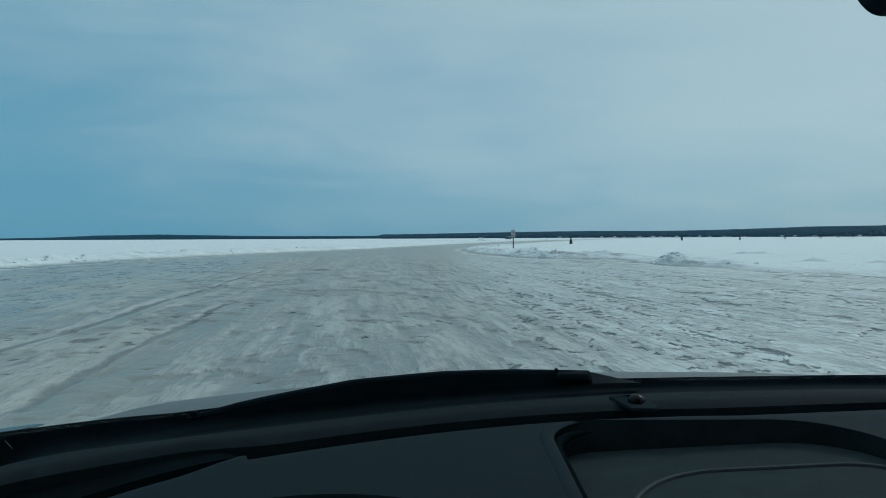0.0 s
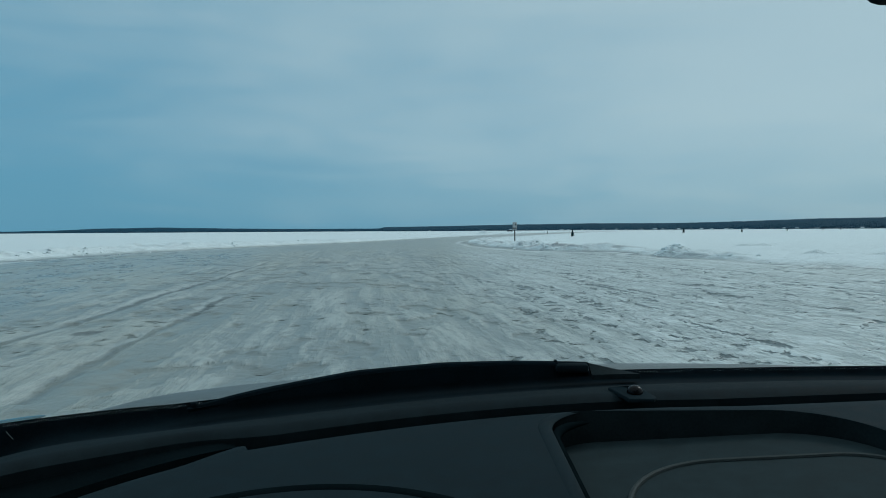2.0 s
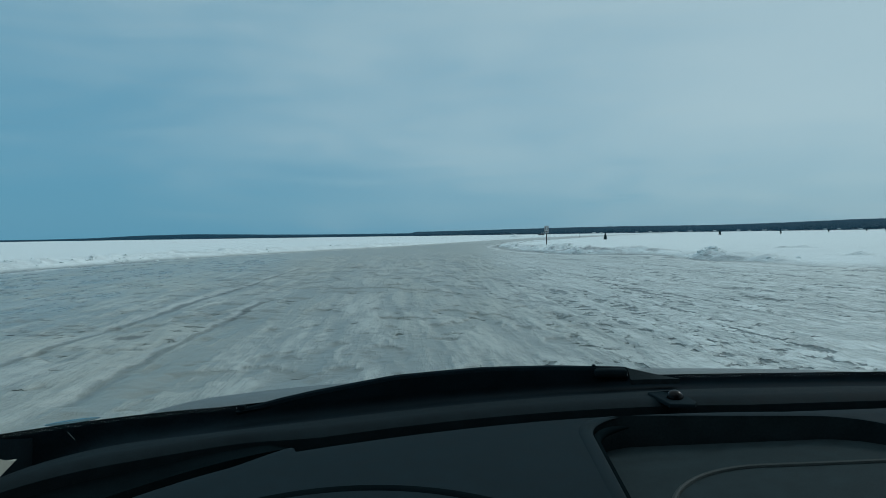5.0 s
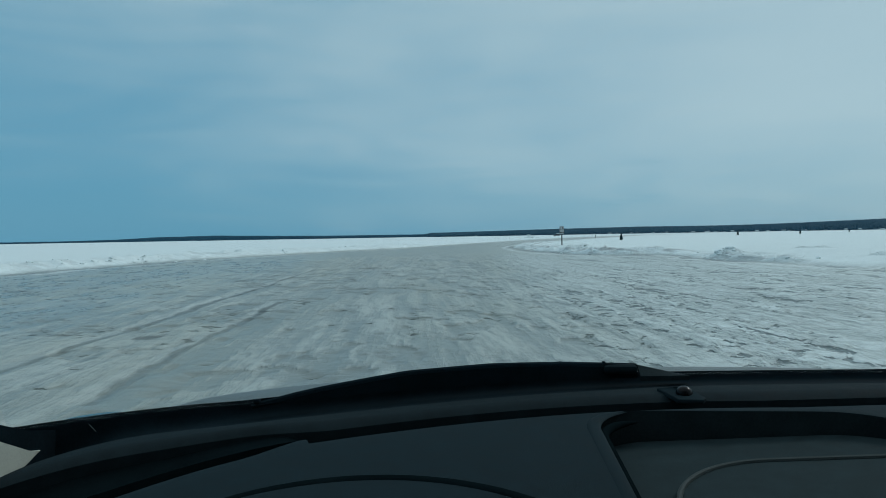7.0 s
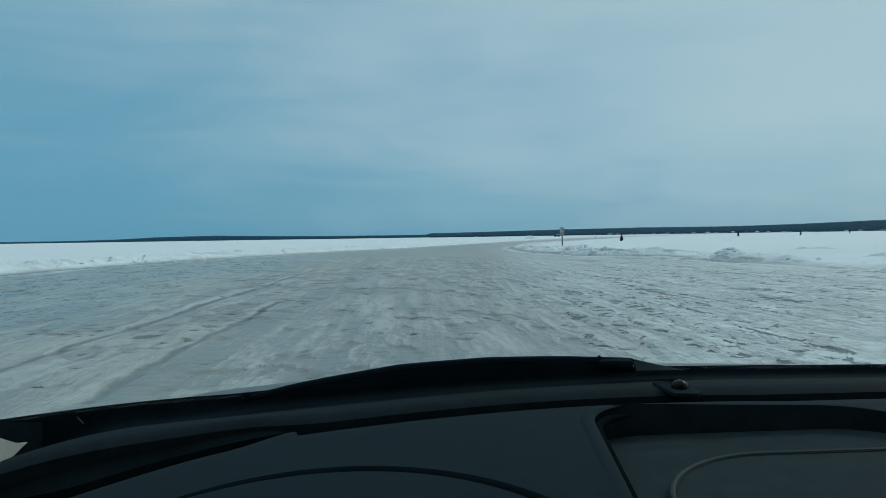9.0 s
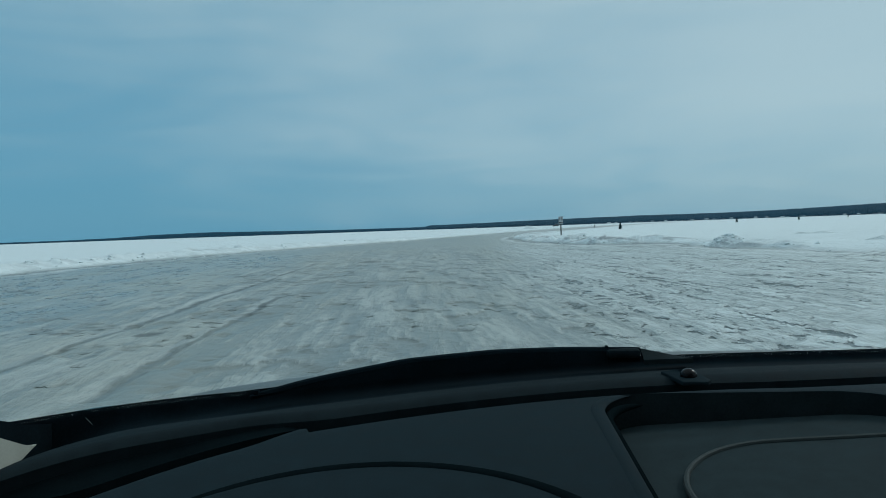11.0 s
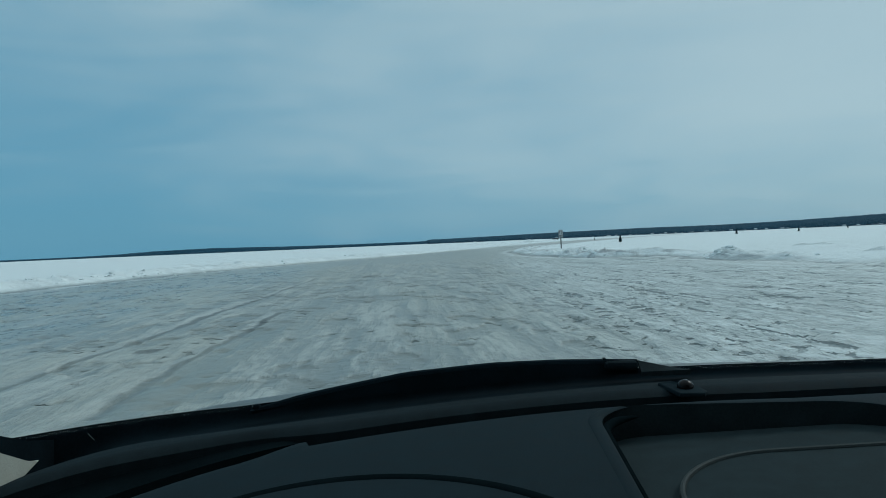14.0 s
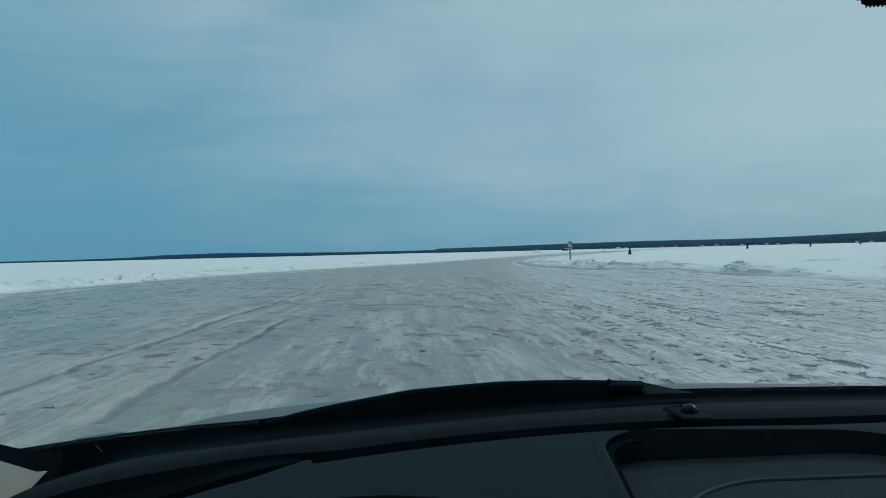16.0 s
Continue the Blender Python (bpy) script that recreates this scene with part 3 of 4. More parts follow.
def build_house():
    w, d, h = 7.0, 6.0, 2.6
    house = empty("house", (0, 0, 0), "small pale lakeside house with snowy roof", "house", "houses on the far shore")
    part("wall", box((w, d, h), (0, 0, h / 2)), HOUSE_WALL, house, smooth=False)
    part("roof", prism([(-w / 2 - 0.5, -d / 2 - 0.5, h), (-w / 2 - 0.5, d / 2 + 0.5, h), (-w / 2 - 0.5, 0, h + 2.4)], (w + 1, 0, 0)), HOUSE_ROOF, house, smooth=False)
    part("door", box((1.0, 0.12, 2.1), (1.2, -d / 2 - 0.03, 1.05)), CAR_DARK, house, smooth=False)
    for x in (-2.6, 3.2):
        part("window", box((1.4, 0.12, 1.2), (x, -d / 2 - 0.03, 1.7)), CAR_DARK, house, smooth=False)
    return house


first_house = build_house()
HOUSES = (9.2, 10.6, 12.4, 14.9, 15.3, 17.4, 19.8, 20.4, 23.0, 25.6, 26.1, 29.2, 3.5, -1.2, 6.1, 11.2, 12.9, 13.3, 14.2, 16.1, 16.6, 18.5, 19.1, 21.4, 22.2, 24.1, 24.5, 27.4, 28.3, 30.6, 32.0, 33.5)
for i, a in enumerate(HOUSES):
    q = 1788
    m = pose(q * math.sin(radians(a)), q * math.cos(radians(a)), -0.2, 0, 0, -a + (i * 37 % 50) - 25)
    one = first_house if i == 0 else copy_thing(first_house, m)
    size = 0.40 + 0.60 * ((i * 29) % 17) / 17
    one.matrix_basis = m @ Matrix.Diagonal((size * (1.6 if i % 4 == 1 else 1), size, size, 1))


# ---------------------------------------------------------------- road sign
def letters(text, size, width, place, parent, name):
    cu = bpy.data.curves.new(name, "FONT")
    cu.body, cu.size, cu.align_x, cu.align_y, cu.extrude, cu.offset = text, size, "CENTER", "CENTER", 0.003, 0.008
    ob = new(name, cu)
    bpy.context.view_layer.update()
    me = bpy.data.meshes.new_from_object(ob.evaluated_get(bpy.context.evaluated_depsgraph_get()))
    bpy.data.objects.remove(ob)
    me.materials.clear()
    me.materials.append(SIGN_BLACK)
    made = new(name, me)
    wide = max(v.co.x for v in me.vertices) - min(v.co.x for v in me.vertices)
    made.matrix_basis = pose(*place, 90, 0, 0) @ Matrix.Diagonal((width / wide, 1, 1, 1))
    made.parent = parent
    return made


def build_sign(x, y):
    z = ground_z(x, y)
    s = empty("road_sign", (x, y, z - 0.14), "white speed sign 15 MPH on a weathered post in the snow", "road sign")
    s.rotation_euler = (0, 0, radians(-4))
    part("post", box((0.10, 0.10, 1.85), (0, 0, 0.925), 0.008), POST, s)
    corners = [(px, -0.055, pz + 1.52) for px, pz, _ in [(p[0], p[1], 0) for p in rounded_rect(-0.205, 0.205, -0.36, 0.36, (0.03,) * 4, 0, 4)]]
    plate = part("plate", prism(corners, (0, -0.006, 0)), SIGN_WHITE, s)
    for sx, sz, w, h in ((0, 0.338, 0.366, 0.012), (0, -0.338, 0.366, 0.012), (-0.186, 0, 0.012, 0.664), (0.186, 0, 0.012, 0.664)):
        part("border", box((w, 0.004, h), (sx, -0.063, 1.52 + sz)), SIGN_BLACK, plate, smooth=False)
    letters("15", 0.38, 0.26, (0, -0.064, 1.64), plate, "numeral")
    letters("MPH", 0.19, 0.31, (0, -0.064, 1.30), plate, "lettering")
    part("bolt", tube([(0, -0.055, 1.83), (0, -0.069, 1.83)], 0.011), ALLOY, s)
    part("bolt", tube([(0, -0.055, 1.40), (0, -0.069, 1.40)], 0.011), ALLOY, s)


build_sign(6.75, 59.6)


# ---------------------------------------------------------------- small spruce trees set out as markers
def build_spruce():
    r = random.Random(3)
    tree = empty("spruce_tree", (0, 0, 0), "small dark spruce stuck in the snow as a marker", "tree", "marker trees on the lake")
    part("trunk", tube([(0, 0, -0.15), (0.01, 0, 0.5), (0, 0.01, 1.2)], lambda f: 0.035 * (1 - 0.85 * f)), BARK, tree)
    bm = bmesh.new()
    for _ in range(420):
        f = r.random() ** 0.8
        z = 0.12 + 1.10 * f
        reach = (0.40 * (1 - f) + 0.05) * r.uniform(0.6, 1.1)
        a = r.random() * 6.283
        c, s = math.cos(a), math.sin(a)
        drop = reach * r.uniform(0.15, 0.6)
        wide = 0.05 + 0.05 * (1 - f)
        base, tip = Vector((0, 0, z)), Vector((c * reach, s * reach, z - drop))
        mid = base.lerp(tip, 0.6)
        out = Vector((-s * wide, c * wide, 0))
        q = [bm.verts.new(p) for p in (base, mid + out, tip, mid - out, mid + Vector((0, 0, 0.035)))]
        for k in range(4):
            bm.faces.new((q[k], q[(k + 1) % 4], q[4]))
    part("crown", bm, NEEDLES, tree, smooth=False)
    return tree


spruce = build_spruce()
TREES = ((21.2, 103.7, 0.95, 0), (73.7, 194, 1.28, 40), (104, 220.4, 1.18, 80), (150, 276, 1.15, 130), (204, 340, 1.2, 200), (246, 392, 1.2, 260), (290, 445, 1.2, 20), (345, 510, 1.2, 100))
for i, (x, y, s, turn) in enumerate(TREES):
    place = pose(x, y, ground_z(x, y), 0, 0, turn)
    tree = spruce if i == 0 else copy_thing(spruce, place)
    tree.matrix_basis = place @ Matrix.Diagonal((s, s, s, 1))

stake = empty("stake", (33.8, 205, ground_z(33.8, 205)), "thin dark wooden stake beside the ice road", "stake")
part("rod", tube([(0, 0, -0.2), (0.03, 0, 0.9)], 0.07), POST, stake)
part("cap", box((0.2, 0.05, 0.25), (0.03, 0, 0.8), 0.01), SIGN_WHITE, stake)


def build_wheel(parent, at, radius, width):
    c = Vector(at)
    tyre = part("wheel", bmesh.new(), RUBBER, parent)
    bm = bmesh.new()
    prof = ((0.62, 0.5), (0.95, 0.5), (1.0, 0.36), (1.0, -0.36), (0.95, -0.5), (0.62, -0.5))
    n = 28
    rings = [[bm.verts.new(c + Vector((w * width, radius * q * math.cos(2 * math.pi * k / n), radius * q * math.sin(2 * math.pi * k / n)))) for q, w in prof] for k in range(n)]
    for k in range(n):
        for j in range(len(prof)):
            bm.faces.new((rings[k][j], rings[(k + 1) % n][j], rings[(k + 1) % n][(j + 1) % 6], rings[k][(j + 1) % 6]))
    bmesh.ops.recalc_face_normals(bm, faces=bm.faces)
    bm.to_mesh(tyre.data)
    bm.free()
    smooth_faces(tyre.data)
    part("rim", tube([c + Vector((-width * 0.35, 0, 0)), c + Vector((width * 0.35, 0, 0))], radius * 0.63, 20), ALLOY, tyre)


def build_far_car(x, y):
    c = empty("parked_car", (x, y, ground_z(x, y)), "small dark parked car far out on the ice", "car")
    c.rotation_euler = (0, 0, radians(70))
    part("body", prism([(-0.85, -2.1, 0.35), (-0.85, 2.1, 0.35), (-0.85, 2.15, 0.75), (-0.85, 1.0, 0.95), (-0.85, -2.0, 0.98), (-0.85, -2.15, 0.7)], (1.7, 0, 0), 0.06), CAR_DARK, c)
    part("cabin", prism([(-0.72, -1.9, 0.97), (-0.72, 0.95, 0.95), (-0.72, 0.25, 1.45), (-0.72, -1.5, 1.48)], (1.44, 0, 0), 0.05), GLOSS, c)
    for wx in (-0.78, 0.78):
        for wy in (-1.35, 1.35):
            build_wheel(c, (wx, wy, 0.32), 0.32, 0.2)


build_far_car(47.4, 450.0)

# ---------------------------------------------------------------- the car: cowl, dashboard, screen and shell
LIP = -0.268        # left end of the defroster slot
MID = 0.42          # middle of the car, to the right of the eye
FIT = Matrix.Translation((0, 0, EYE)) @ Matrix.Diagonal((CAR, CAR, CAR, 1))
car = empty("car", (MID * CAR, 0, 0), "car with black dashboard and silver bonnet on the ice", "car")
to_car = Matrix.Translation((-MID * CAR, 0, 0))


def car_part(name, bm, material, parent=None, label="", smooth=True):
    """A part of the car, drawn from the eye in its plan's units."""
    bmesh.ops.transform(bm, matrix=to_car @ FIT, verts=bm.verts)
    return part(name, bm, material, parent or car, label, smooth)


def base_line(x):
    u = max(0, 0.5 - x) ** 2
    return 1.345 - 0.271 * u + 0.13 * max(0, u - 0.94) - 0.2 * max(0, x - 1.0) ** 2 + 0.04 * min(0.5, max(0, x - 0.40)) - 0.75 * max(0, -0.47 - x) ** 2


def strip_front(x):
    u = max(0, 0.5 - x) ** 2
    return 1.235 - 0.38 * u + 0.08 * u * u - 0.16 * max(0, x - 0.75) ** 2 + 0.06 * min(0.5, max(0, x - 0.25))


def vent_front(x):
    return 1.135 - 0.33 * max(0, 0.5 - x) ** 2 - 0.20 * max(0, x - 0.75) ** 2 + 0.11 * min(0.5, max(0, x - 0.48))


def strip_near(x):
    f = min(1, max(0, (LIP + 0.03 - x) / 0.16))
    return vent_front(x) + 0.036 * f * f * (3 - 2 * f)


def pad_front(x):
    return 1.068 - 0.335 * max(0, 0.5 - x) ** 2 + 0.12 * max(0, x - 0.5) - 0.25 * max(0, x - 0.85) ** 2


def sag(x):
    return 0.9 * max(0, -0.52 - x) ** 2


def lerp(a, b, f):
    return a + (b - a) * f


INNER = [-0.664 + 2.17 * i / 110 for i in range(111)]

# black cowl under the screen
COWL_SPAN = [-0.85 + 0.0225 * i for i in range(108)]
BOWL = [i / 24 for i in range(25)]


def bowl(x, s, near, far, power):
    """Smooth hollow that runs from a near edge up to a far one."""
    y = lerp(near[0], far[0], 1 - (1 - s) ** power)
    return (x, y, lerp(near[1] / near[0], far[1] / far[0], s) * y)


def cowl_point(x, s):
    x, y, z = bowl(x, s, (strip_front(x) - 0.004, -0.311), (base_line(x), -0.303), 4.5)
    return (x, y, z - (0.9 * max(0, -0.652 - x) + sag(x)) * (1 - s) ** 1.5)


cowl = car_part("cowl", sheet(cowl_point, COWL_SPAN, BOWL, 0.05), COWL)
# charcoal strip in front of the defroster
car_part("dash_strip", sheet(lambda x, f: (x, lerp(strip_near(x), strip_front(x), f), -0.302 + 0.003 * math.sin(math.pi * f) - 0.008 * f - 0.010 * max(0, 1 - 3.5 * f) ** 2 - sag(x)), INNER, [i / 24 for i in range(25)], 0.06), STRIP)
# defroster slot
vent = car_part("defroster_vent", sheet(lambda x, f: (x, lerp(pad_front(x) - 0.01, vent_front(x) + 0.01, f), -0.342), [x for x in INNER if x > LIP - 0.03], (0, 0.5, 1), 0.03), BLACK, None, "dark defroster slot")


# dash pad, with a tray sunk into it over the middle of the car
def pad_edge(x):
    return pad_front(x) + 0.014 * min(1, max(0, (LIP - x) / 0.010)) - 2.6 * min(0.2, max(0, LIP - 0.012 - x)) ** 2


def pad_point(x, f):
    front = pad_edge(x)
    y = lerp(front, 0.42, f)
    z = -0.302 - 0.03 * (pad_front(x) - y) - (0.010 if x > LIP - 0.006 else 0.003) * max(0, 0.012 - (front - y)) / 0.012
    if x < LIP - 0.02:
        z -= 0.013 * min(1, (LIP - 0.02 - x) / 0.06) * (max(0, 0.075 - (front - y)) / 0.075) ** 2
    return (x, y, z - sag(x))


pad_spans = sorted(set(INNER + [LIP, LIP - 0.004, LIP - 0.008, LIP - 0.012]))
pad = car_part("dash_pad", sheet(pad_point, pad_spans, [0, 0.006, 0.013, 0.02] + [0.02 + 0.98 * (i / 24) for i in range(1, 25)], 0.16), PAD)
cut_bm = prism(rounded_rect(0.156, 0.665, 0.33, 1.034, (0.095, 0.13, 0.05, 0.05), -0.360, 14), (0, 0, 0.2))
cutter = car_part("cutter", cut_bm, VENT)
bpy.context.view_layer.update()
cut = pad.modifiers.new("cut", "BOOLEAN")
cut.operation, cut.object, cut.solver, cut.material_mode = "DIFFERENCE", cutter, "EXACT", "TRANSFER"
rim = pad.modifiers.new("rim", "BEVEL")
rim.width, rim.segments, rim.limit_method, rim.angle_limit = 0.006, 3, "ANGLE", radians(50)
cut_mesh = bpy.data.meshes.new_from_object(pad.evaluated_get(bpy.context.evaluated_depsgraph_get()))
pad.modifiers.clear()
pad.data = cut_mesh
smooth_faces(cut_mesh, 35)
bpy.data.objects.remove(cutter)


def tilted(bm):
    for v in bm.verts:
        v.co.z += 0.045 * (v.co.x - 0.172)
    return bm


tray = car_part("tray_mat", tilted(prism(rounded_rect(0.162, 0.659, 0.34, 1.028, (0.09, 0.125, 0.05, 0.05), -0.3605, 12), (0, 0, 0.004))), TRAY, None, "dark tray floor sunk in the dashboard")
car_part("tray_lid", tilted(prism(rounded_rect(0.228, 0.655, 0.34, 0.905, (0.17, 0.09, 0.05, 0.05), -0.3580, 14), (0, 0, 0.008), 0.002)), TRAY, tray)
edge = [(p[0], p[1], -0.3495) for p in rounded_rect(0.228, 0.655, 0.34, 0.905, (0.17, 0.09, 0.05, 0.05), 0, 14)[:30]]
# the lid edge's highlight, painted as a paler rod
car_part("tray_edge", tilted(tube([(0.228, 0.55, -0.3495), (0.228, 0.70, -0.3495)] + edge, 0.0040)), HIGHLIGHT_GREY, tray, "slim raised edge with a painted highlight")

rim_line = [(p[0], p[1], -0.3045 - 0.03 * (pad_front(p[0]) - p[1])) for p in rounded_rect(0.153, 0.668, 0.33, 1.037, (0.098, 0.13, 0.05, 0.05), 0, 14)[:13]]
car_part("tray_rim", tube([(0.153, 0.45, -0.323), (0.153, 0.70, -0.3155)] + rim_line, lambda f: 0.0115 * (1 - f ** 4) + 0.0008, 12, 0.35), PAD, tray, "rounded rim of the tray")

# black tube added inside the rim as the shade of the tray's gap
gap_line = [(p[0], p[1], -0.318 - 0.03 * (pad_front(p[0]) - p[1])) for p in rounded_rect(0.169, 0.66, 0.33, 1.024, (0.090, 0.12, 0.05, 0.05), 0, 14)[:13]]
car_part("tray_gap_shade", tube([(0.169, 0.45, -0.338), (0.169, 0.70, -0.330)] + gap_line, lambda f: 0.0075 * (1 - f ** 4) + 0.0006, 10), SEAM_SHADE, tray)

# hollow that runs on from the slot to the pillar
def hollow_point(x, s):
    x, y, z = bowl(x, s, (pad_edge(x) - 0.002, -0.3042), (strip_near(x) + 0.004, -0.3105), 2.4)
    end = min(1, max(0, (x - LIP + 0.07) / 0.065))
    return (x, y, z - 0.028 * end * end * min(1, 3 * s) - sag(x))


# the hollow's shade is put into its near-black colour
car_part("dash_hollow", sheet(hollow_point, [x for x in INNER if x < LIP - 0.012] + [LIP - 0.009], BOWL, 0.03), SEAM_SHADE, vent, "hollow beside the slot, its shade in the colour")

# hood of the instruments: a lower panel behind a black seam
arc = [(-0.128 + 0.26 * math.sin(radians(a)), 0.466 + 0.26 * math.cos(radians(a)), pad_point(-0.128, 0.2)[2] + 0.001) for a in range(-80, 81, 5)]
hood = car_part("instrument_hood", prism([(x, y, z - 0.004) for x, y, z in arc], (0, 0, 0.007), 0.002), PAD)
car_part("seam", tube(arc, lambda f: 0.0105 * (0.35 + 0.65 * math.sin(math.pi * min(0.5, f * 1.1))), 8, 0.5), SEAM_SHADE, hood)

# sun sensor
sensor = car_part("sun_sensor", prism([(0.307, 1.168, -0.305), (0.338, 1.150, -0.297), (0.362, 1.140, -0.301), (0.374, 1.100, -0.3055), (0.367, 1.091, -0.307), (0.325, 1.094, -0.307)], (0, 0, 0.008), 0.002), PAD, None, "small black sun sensor on the dashboard")
dome = bmesh.new()
bmesh.ops.create_uvsphere(dome, u_segments=20, v_segments=12, radius=0.0148)
bmesh.ops.scale(dome, vec=(1, 1, 0.95), verts=dome.verts)
bmesh.ops.translate(dome, vec=(0.345, 1.128, -0.2975), verts=dome.verts)
car_part("dome", dome, GLOSS, sensor, "glossy black dome")

# wiper parked along the foot of the screen


RISE = ((-0.45, -0.004), (-0.43, 0.002), (-0.32, 0.017), (-0.17, 0.033), (0.0, 0.0365), (0.145, 0.0325), (0.30, 0.024), (0.345, 0.013), (0.42, -0.004))


def wiper_line(x, lift=0.0):
    return (x, base_line(x) - 0.030, -0.303 + float(np.interp(x, [p[0] for p in RISE], [p[1] for p in RISE])) - 0.007 + lift)


along = [-0.437 + 0.737 * i / 40 for i in range(41)]
wiper = car_part("wiper", tube([wiper_line(x) for x in along], lambda f: 0.008 * (0.6 + 0.4 * min(1, 10 * f)), 8), COWL, None, "black wiper parked at the windscreen's foot")
car_part("blade", sheet(lambda x, f: (x, base_line(x) - 0.030, lerp(-0.306, wiper_line(x)[2], f)), along, (0, 0.5, 1), 0.008, (0, -1, 0)), COWL, wiper)
car_part("blade_end", box((0.013, 0.012, 0.010), (-0.428, base_line(-0.428) - 0.03, -0.3015), 0.004), COWL, wiper)
car_part("clip", box((0.006, 0.01, 0.007), (0.232, base_line(0.232) - 0.03, wiper_line(0.232)[2] + 0.007), 0.001), BLACK, wiper)
car_part("wiper_arm", box((0.068, 0.028, 0.018), (0.264, base_line(0.264) - 0.040, wiper_line(0.264)[2] - 0.003), 0.007), BLACK, wiper)
car_part("wiper_pivot", sheet(lambda x, f: (x, base_line(x) - 0.030 - 0.03 * f, lerp(wiper_line(x)[2] + 0.006, -0.2985, f)), [0.302 + 0.10 * i / 12 for i in range(13)], (0, 0.3, 1), 0.01), VENT, wiper)


# silver bonnet behind the screen's foot
def bonnet_point(x, f):
    y0 = base_line(x) + 0.02
    y = lerp(y0, 2.85 - 0.12 * (x - MID) ** 2, f)
    z = -0.4375 - 0.2134 * (y - 2) - 0.12 * (y - 2) ** 2 - 0.041 * (x - MID) ** 2 + 0.015 * x
    bulge = 0.002 * math.exp(-((abs(x - MID) - 1.05) / 0.20) ** 2)
    return (x, y, z + bulge - 0.4 * max(0, abs(x - MID) - 1.25) ** 1.5)


car_part("bonnet", sheet(bonnet_point, [-0.90 + 2.64 * i / 60 for i in range(61)], [i / 30 for i in range(31)], 0.03), PAINT, None, "silver-grey bonnet")


# windscreen, with the dotted black print round the mirror's foot
def screen_point(x, f):
    lo = Vector((x, base_line(x) - 0.012, -0.302))
    k = (x - MID) / 1.16
    hi = Vector((MID + k * 0.98, 0.40 - 0.18 * k * k, 0.52))
    p = lo.lerp(hi, f)
    return p + Vector((0, 0.04, 0.03)) * math.sin(math.pi * f)


screen = car_part("windscreen", sheet(screen_point, [MID - 1.19 + 2.38 * i / 40 for i in range(41)], [i / 16 for i in range(17)], 0.006, (0, -0.7, -0.7)), PANE, None, "clear slightly tinted windscreen")
screen.visible_shadow = False
dots = bmesh.new()
for row in range(30):
    for col in range(24):
        x, run_up = 0.40 + 0.0050 * (col + 0.5 * (row % 2)), 0.788 + 0.0044 * row
        away = math.hypot(max(0, 0.452 - x), max(0, 0.828 - run_up)) - 0.012 if x < 0.452 or run_up < 0.828 else 0
        if not 0.002 < away < 0.026 or x > 0.50:
            continue
        c = screen_point(x, run_up / 1.17) + Vector((0, -0.008, -0.008))
        bmesh.ops.create_circle(dots, cap_ends=True, radius=0.0020 * (1.1 - 18 * away), segments=8, matrix=Matrix.Translation(c) @ Matrix.Rotation(radians(-48), 4, "X"))
car_part("printed_dots", dots, BLACK, screen, "black dotted print")
mirror = car_part("mirror_housing", sheet(lambda x, f: (x, 0.655 + 0.006 * math.sin(math.pi * f), lerp(0.2235 + 0.034 * (1 - min(1, (x - 0.417) / 0.036)) ** 2.2, 0.33, f)),
                                          [0.417 + 0.30 * (i / 24) ** 2 for i in range(25)], [i / 10 for i in range(11)], 0.03, (0, -1, 0)), SHELL, None, "black rear-view mirror")
car_part("mirror_glass", box((0.25, 0.004, 0.075), (0.60, 0.621, 0.283), 0.0015), MIRROR, mirror)
car_part("mirror_foot", prism([(0.440, 0.742, 0.278), (0.436, 0.70, 0.288), (0.436, 0.64, 0.37), (0.440, 0.66, 0.38), (0.440, 0.748, 0.288)], (0.16, 0, 0), 0.01), SHELL, mirror)

# pillars: pale trim and a black seal, one on each side
for flip in (1, -1):
    def side(x, y, z):
        return (MID + flip * (x - MID), y, z)
    trim_line = [(0.918, -0.337), (0.89, -0.330), (0.80, -0.277), (0.45, -0.06), (0.10, 0.18), (-0.05, 0.34), (-0.15, 0.44), (-0.42, 0.44), (-0.10, 0.20), (0.30, -0.10), (0.52, -0.30), (0.56, -0.46), (0.70, -0.46), (0.78, -0.40), (0.85, -0.362)]
    pillar = car_part("pillar_trim", prism([side(-0.722, y, z) for y, z in trim_line], (-flip * 0.012, 0, 0), 0.0015), CREAM, None, "pale grey pillar trim")
    strip = [(1.04, -0.345), (1.02, -0.325), (0.95, -0.318), (0.90, -0.300), (0.853, -0.279), (0.80, -0.253), (0.45, -0.035), (0.10, 0.205), (-0.05, 0.37), (-0.16, 0.46), (-0.20, 0.42), (0.09, 0.16), (0.40, -0.12), (0.50, -0.30), (0.52, -0.48), (0.95, -0.48)]
    car_part("pillar_seal", prism([side(-0.728, y, z) for y, z in strip], (-flip * 0.06, 0, 0), 0.003), COWL, pillar)

# glint at the cowl's left corner, added as a thin pale rod
car_part("cowl_glint", tube([(-0.672, 0.965, -0.310), (-0.660, 0.955, -0.3125), (-0.648, 0.945, -0.315)], 0.0007), HIGHLIGHT_GREY, cowl)

lens = bmesh.new()
bmesh.ops.create_uvsphere(lens, u_segments=24, v_segments=10, radius=1.0)
bmesh.ops.scale(lens, vec=(0.058, 0.019, 0.003), verts=lens.verts)
bmesh.ops.rotate(lens, cent=(0, 0, 0), matrix=Matrix.Rotation(radians(12), 3, "Z"), verts=lens.verts)
bmesh.ops.rotate(lens, cent=(0, 0, 0), matrix=Matrix.Rotation(radians(-5), 3, "Y"), verts=lens.verts)
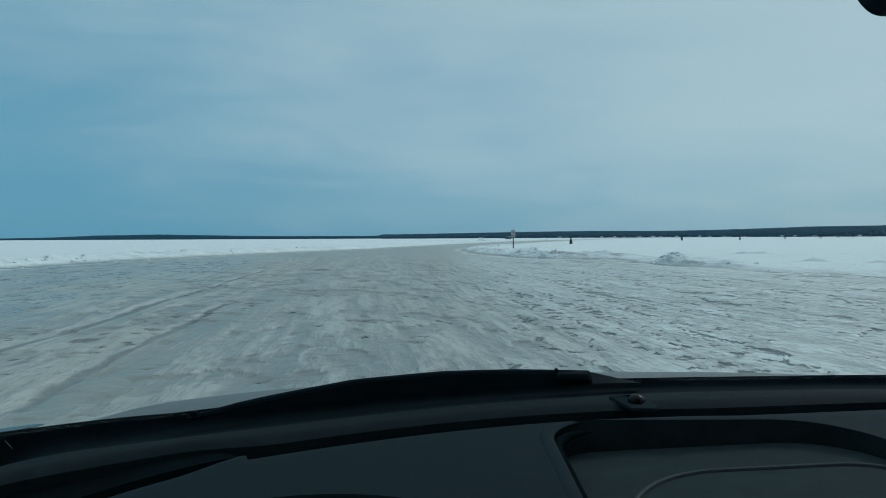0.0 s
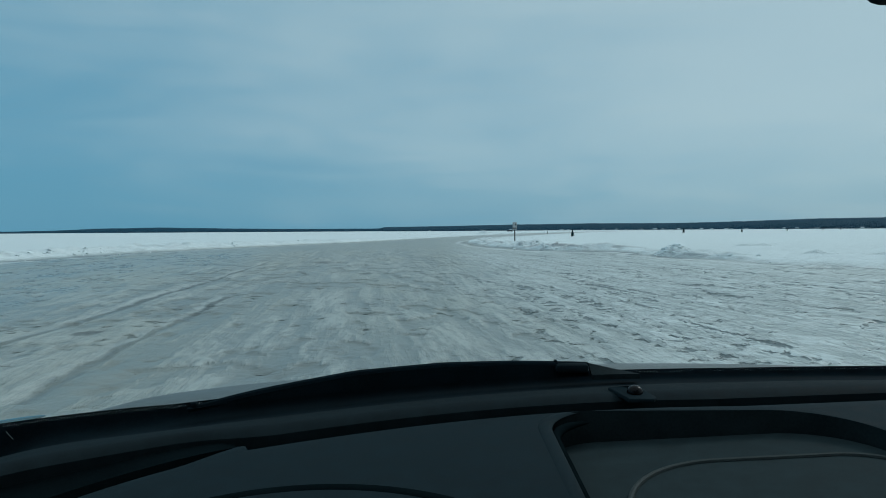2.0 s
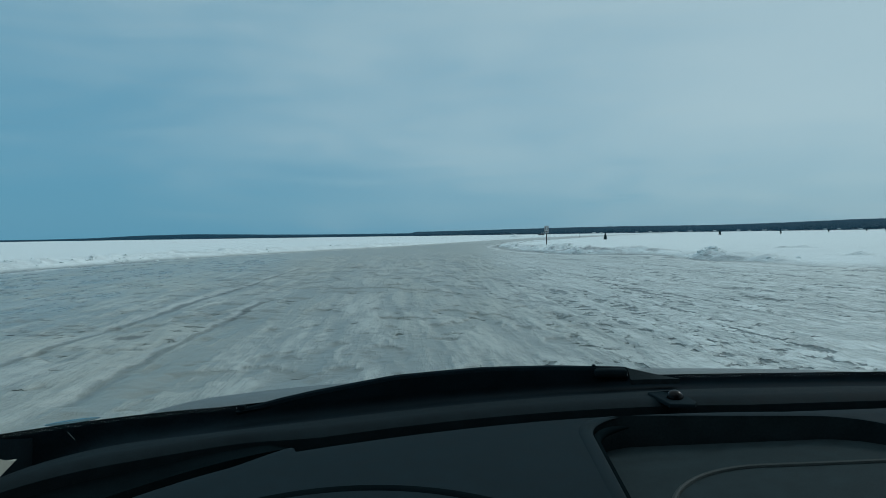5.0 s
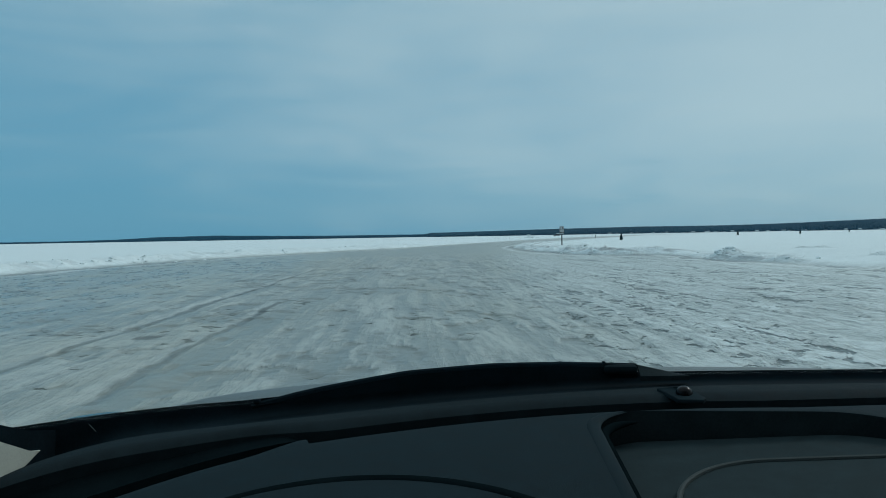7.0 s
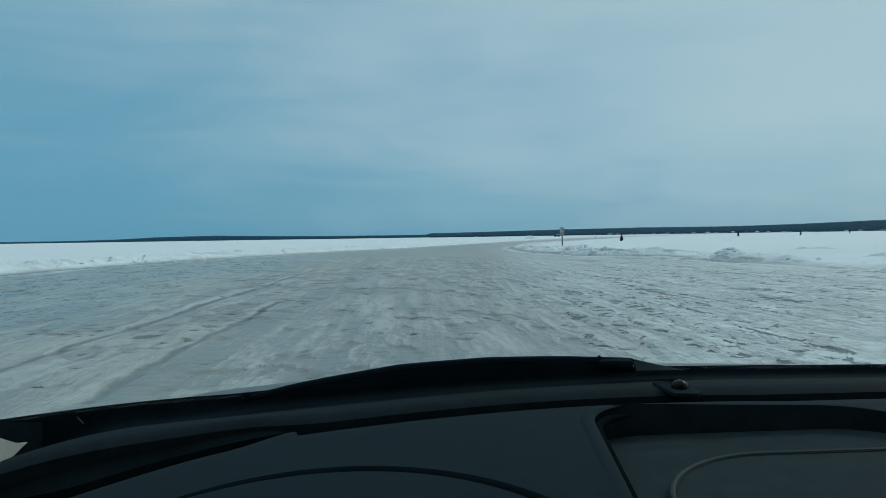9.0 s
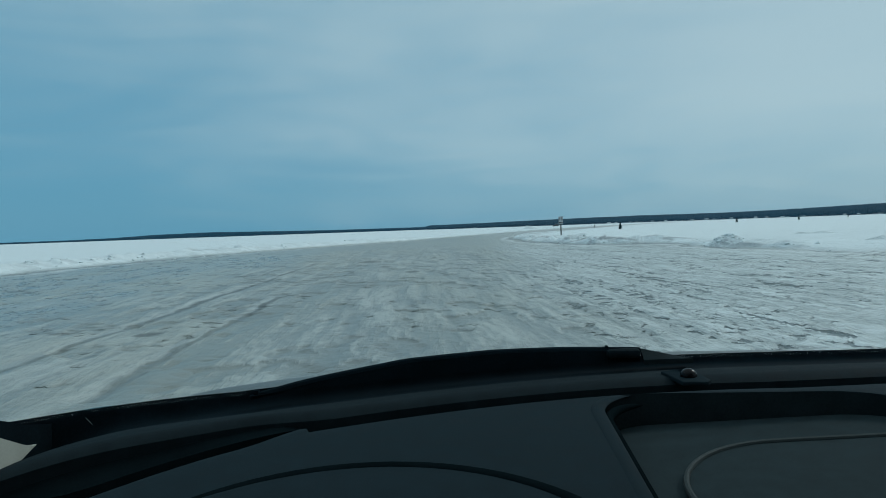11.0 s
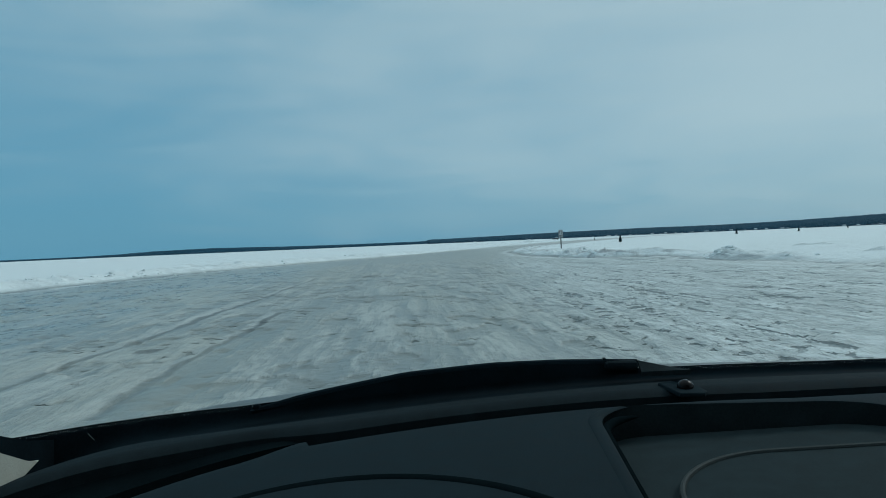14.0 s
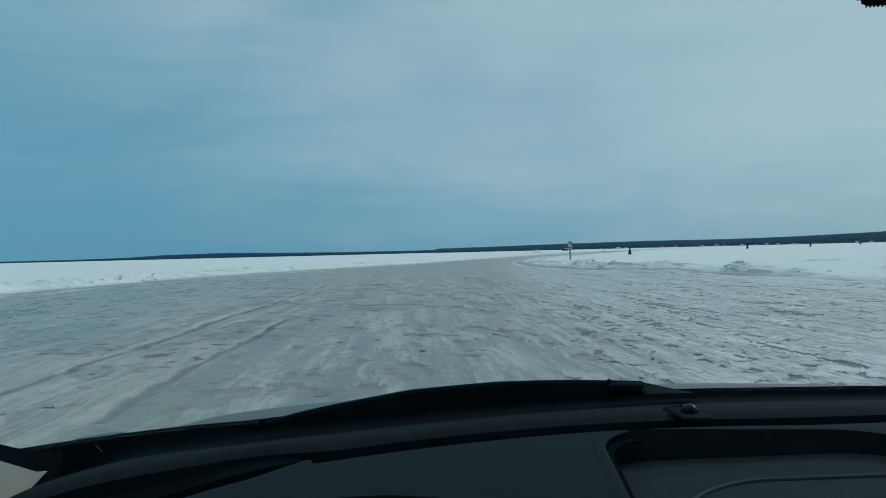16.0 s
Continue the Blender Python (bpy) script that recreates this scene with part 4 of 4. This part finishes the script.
bmesh.ops.translate(lens, vec=(-0.905, 1.33, -0.400), verts=lens.verts)
car_part("repeater_lens", lens, LENS, None, "small bluish lens on the wing")

# plain shell: roof, doors, tail, floor, wheels
car_part("roof", sheet(lambda x, f: (x, lerp(-2.35, 0.42 - 0.14 * (x - MID) ** 2, f), 0.52 - 0.10 * (x - MID) ** 2 + 0.04 * math.sin(math.pi * f)), [MID - 1.0 + 2.0 * i / 20 for i in range(21)], [i / 16 for i in range(17)], 0.05), LINING)
LOW, BELT, GROUND = -1.20, -0.345, -EYE / CAR


def flank(x):
    out = [(2.78, LOW), (2.80, -0.78), (2.2, -0.63), (1.5, -0.46), (1.05, -0.37), (0.9, BELT), (-2.30, BELT), (-2.42, -0.8), (-2.35, LOW)]
    for cy in (-1.55, 2.02):
        arch = [(cy + 0.52 * math.cos(radians(a)), -1.12 + 0.52 * math.sin(radians(a))) for a in range(188, -9, -14)]
        out += arch
    return [(x, y, z) for y, z in out]


for x, d in ((-0.92, 0.05), (1.71, 0.05)):
    wall = car_part("side_panel", prism(flank(x), (d, 0, 0), 0.012), PAINT)
    car_part("door_card", box((0.04, 2.0, 0.5), (x + (0.07 if x < 0 else -0.02), -0.25, -0.62), 0.015), PAD, wall)
    for y, lean in ((-0.62, 0.0), (-2.05, 0.25)):
        car_part("post", prism([(x + 0.02, y - 0.06, BELT), (x + 0.02, y + 0.06, BELT), (MID + 0.76 * (x - MID), y + 0.05 + lean, 0.44), (MID + 0.76 * (x - MID), y - 0.05 + lean, 0.44)], (0.05 if x < 0 else -0.03, 0, 0), 0.006), BLACK, wall)
# unseen panels added where rear windows would be, to keep light out
for x, d in ((-0.76, 0.04), (1.56, 0.04)):
    car_part("quarter_blocker", prism([(x, -0.72, BELT), (x, -0.72, 0.45), (x, -2.34, 0.45), (x, -2.34, BELT)], (d, 0, 0), 0.01), PAINT)
# unseen tail, closed up to the roof to block light from behind
car_part("tail_blocker", sheet(lambda x, f: (x, -2.38 + 0.05 * math.cos(3 * (x - MID)) - 0.06 * f, lerp(LOW, 0.50, f)), [-0.90 + 2.64 * i / 12 for i in range(13)], [i / 6 for i in range(7)], 0.05, (0, 1, 0)), PAINT)
car_part("nose", sheet(lambda x, f: (x, 2.80 - 0.12 * (x - MID) ** 2 + 0.06 * math.sin(math.pi * f), lerp(LOW, -0.70 - 0.04 * (x - MID) ** 2, f)), [-0.90 + 2.64 * i / 16 for i in range(17)], [i / 8 for i in range(9)], 0.05, (0, -1, 0)), PAINT)
car_part("floor_pan", box((2.28, 4.4, 0.06), (MID, -0.05, LOW + 0.05)), VENT)
car_part("bulkhead", sheet(lambda x, f: (x, lerp(1.0, 1.38, f) - 0.3 * (x - MID) ** 2, lerp(LOW, -0.36, f)), [-0.70 + 2.24 * i / 10 for i in range(11)], (0, 0.5, 1), 0.04, (0, -1, 0)), VENT)
for wx in (-0.72, 1.56):
    for wy in (-1.55, 2.02):
        at = to_car @ FIT @ Vector((wx, wy, 0))
        build_wheel(car, (at.x, at.y, 0.355), 0.355, 0.22)
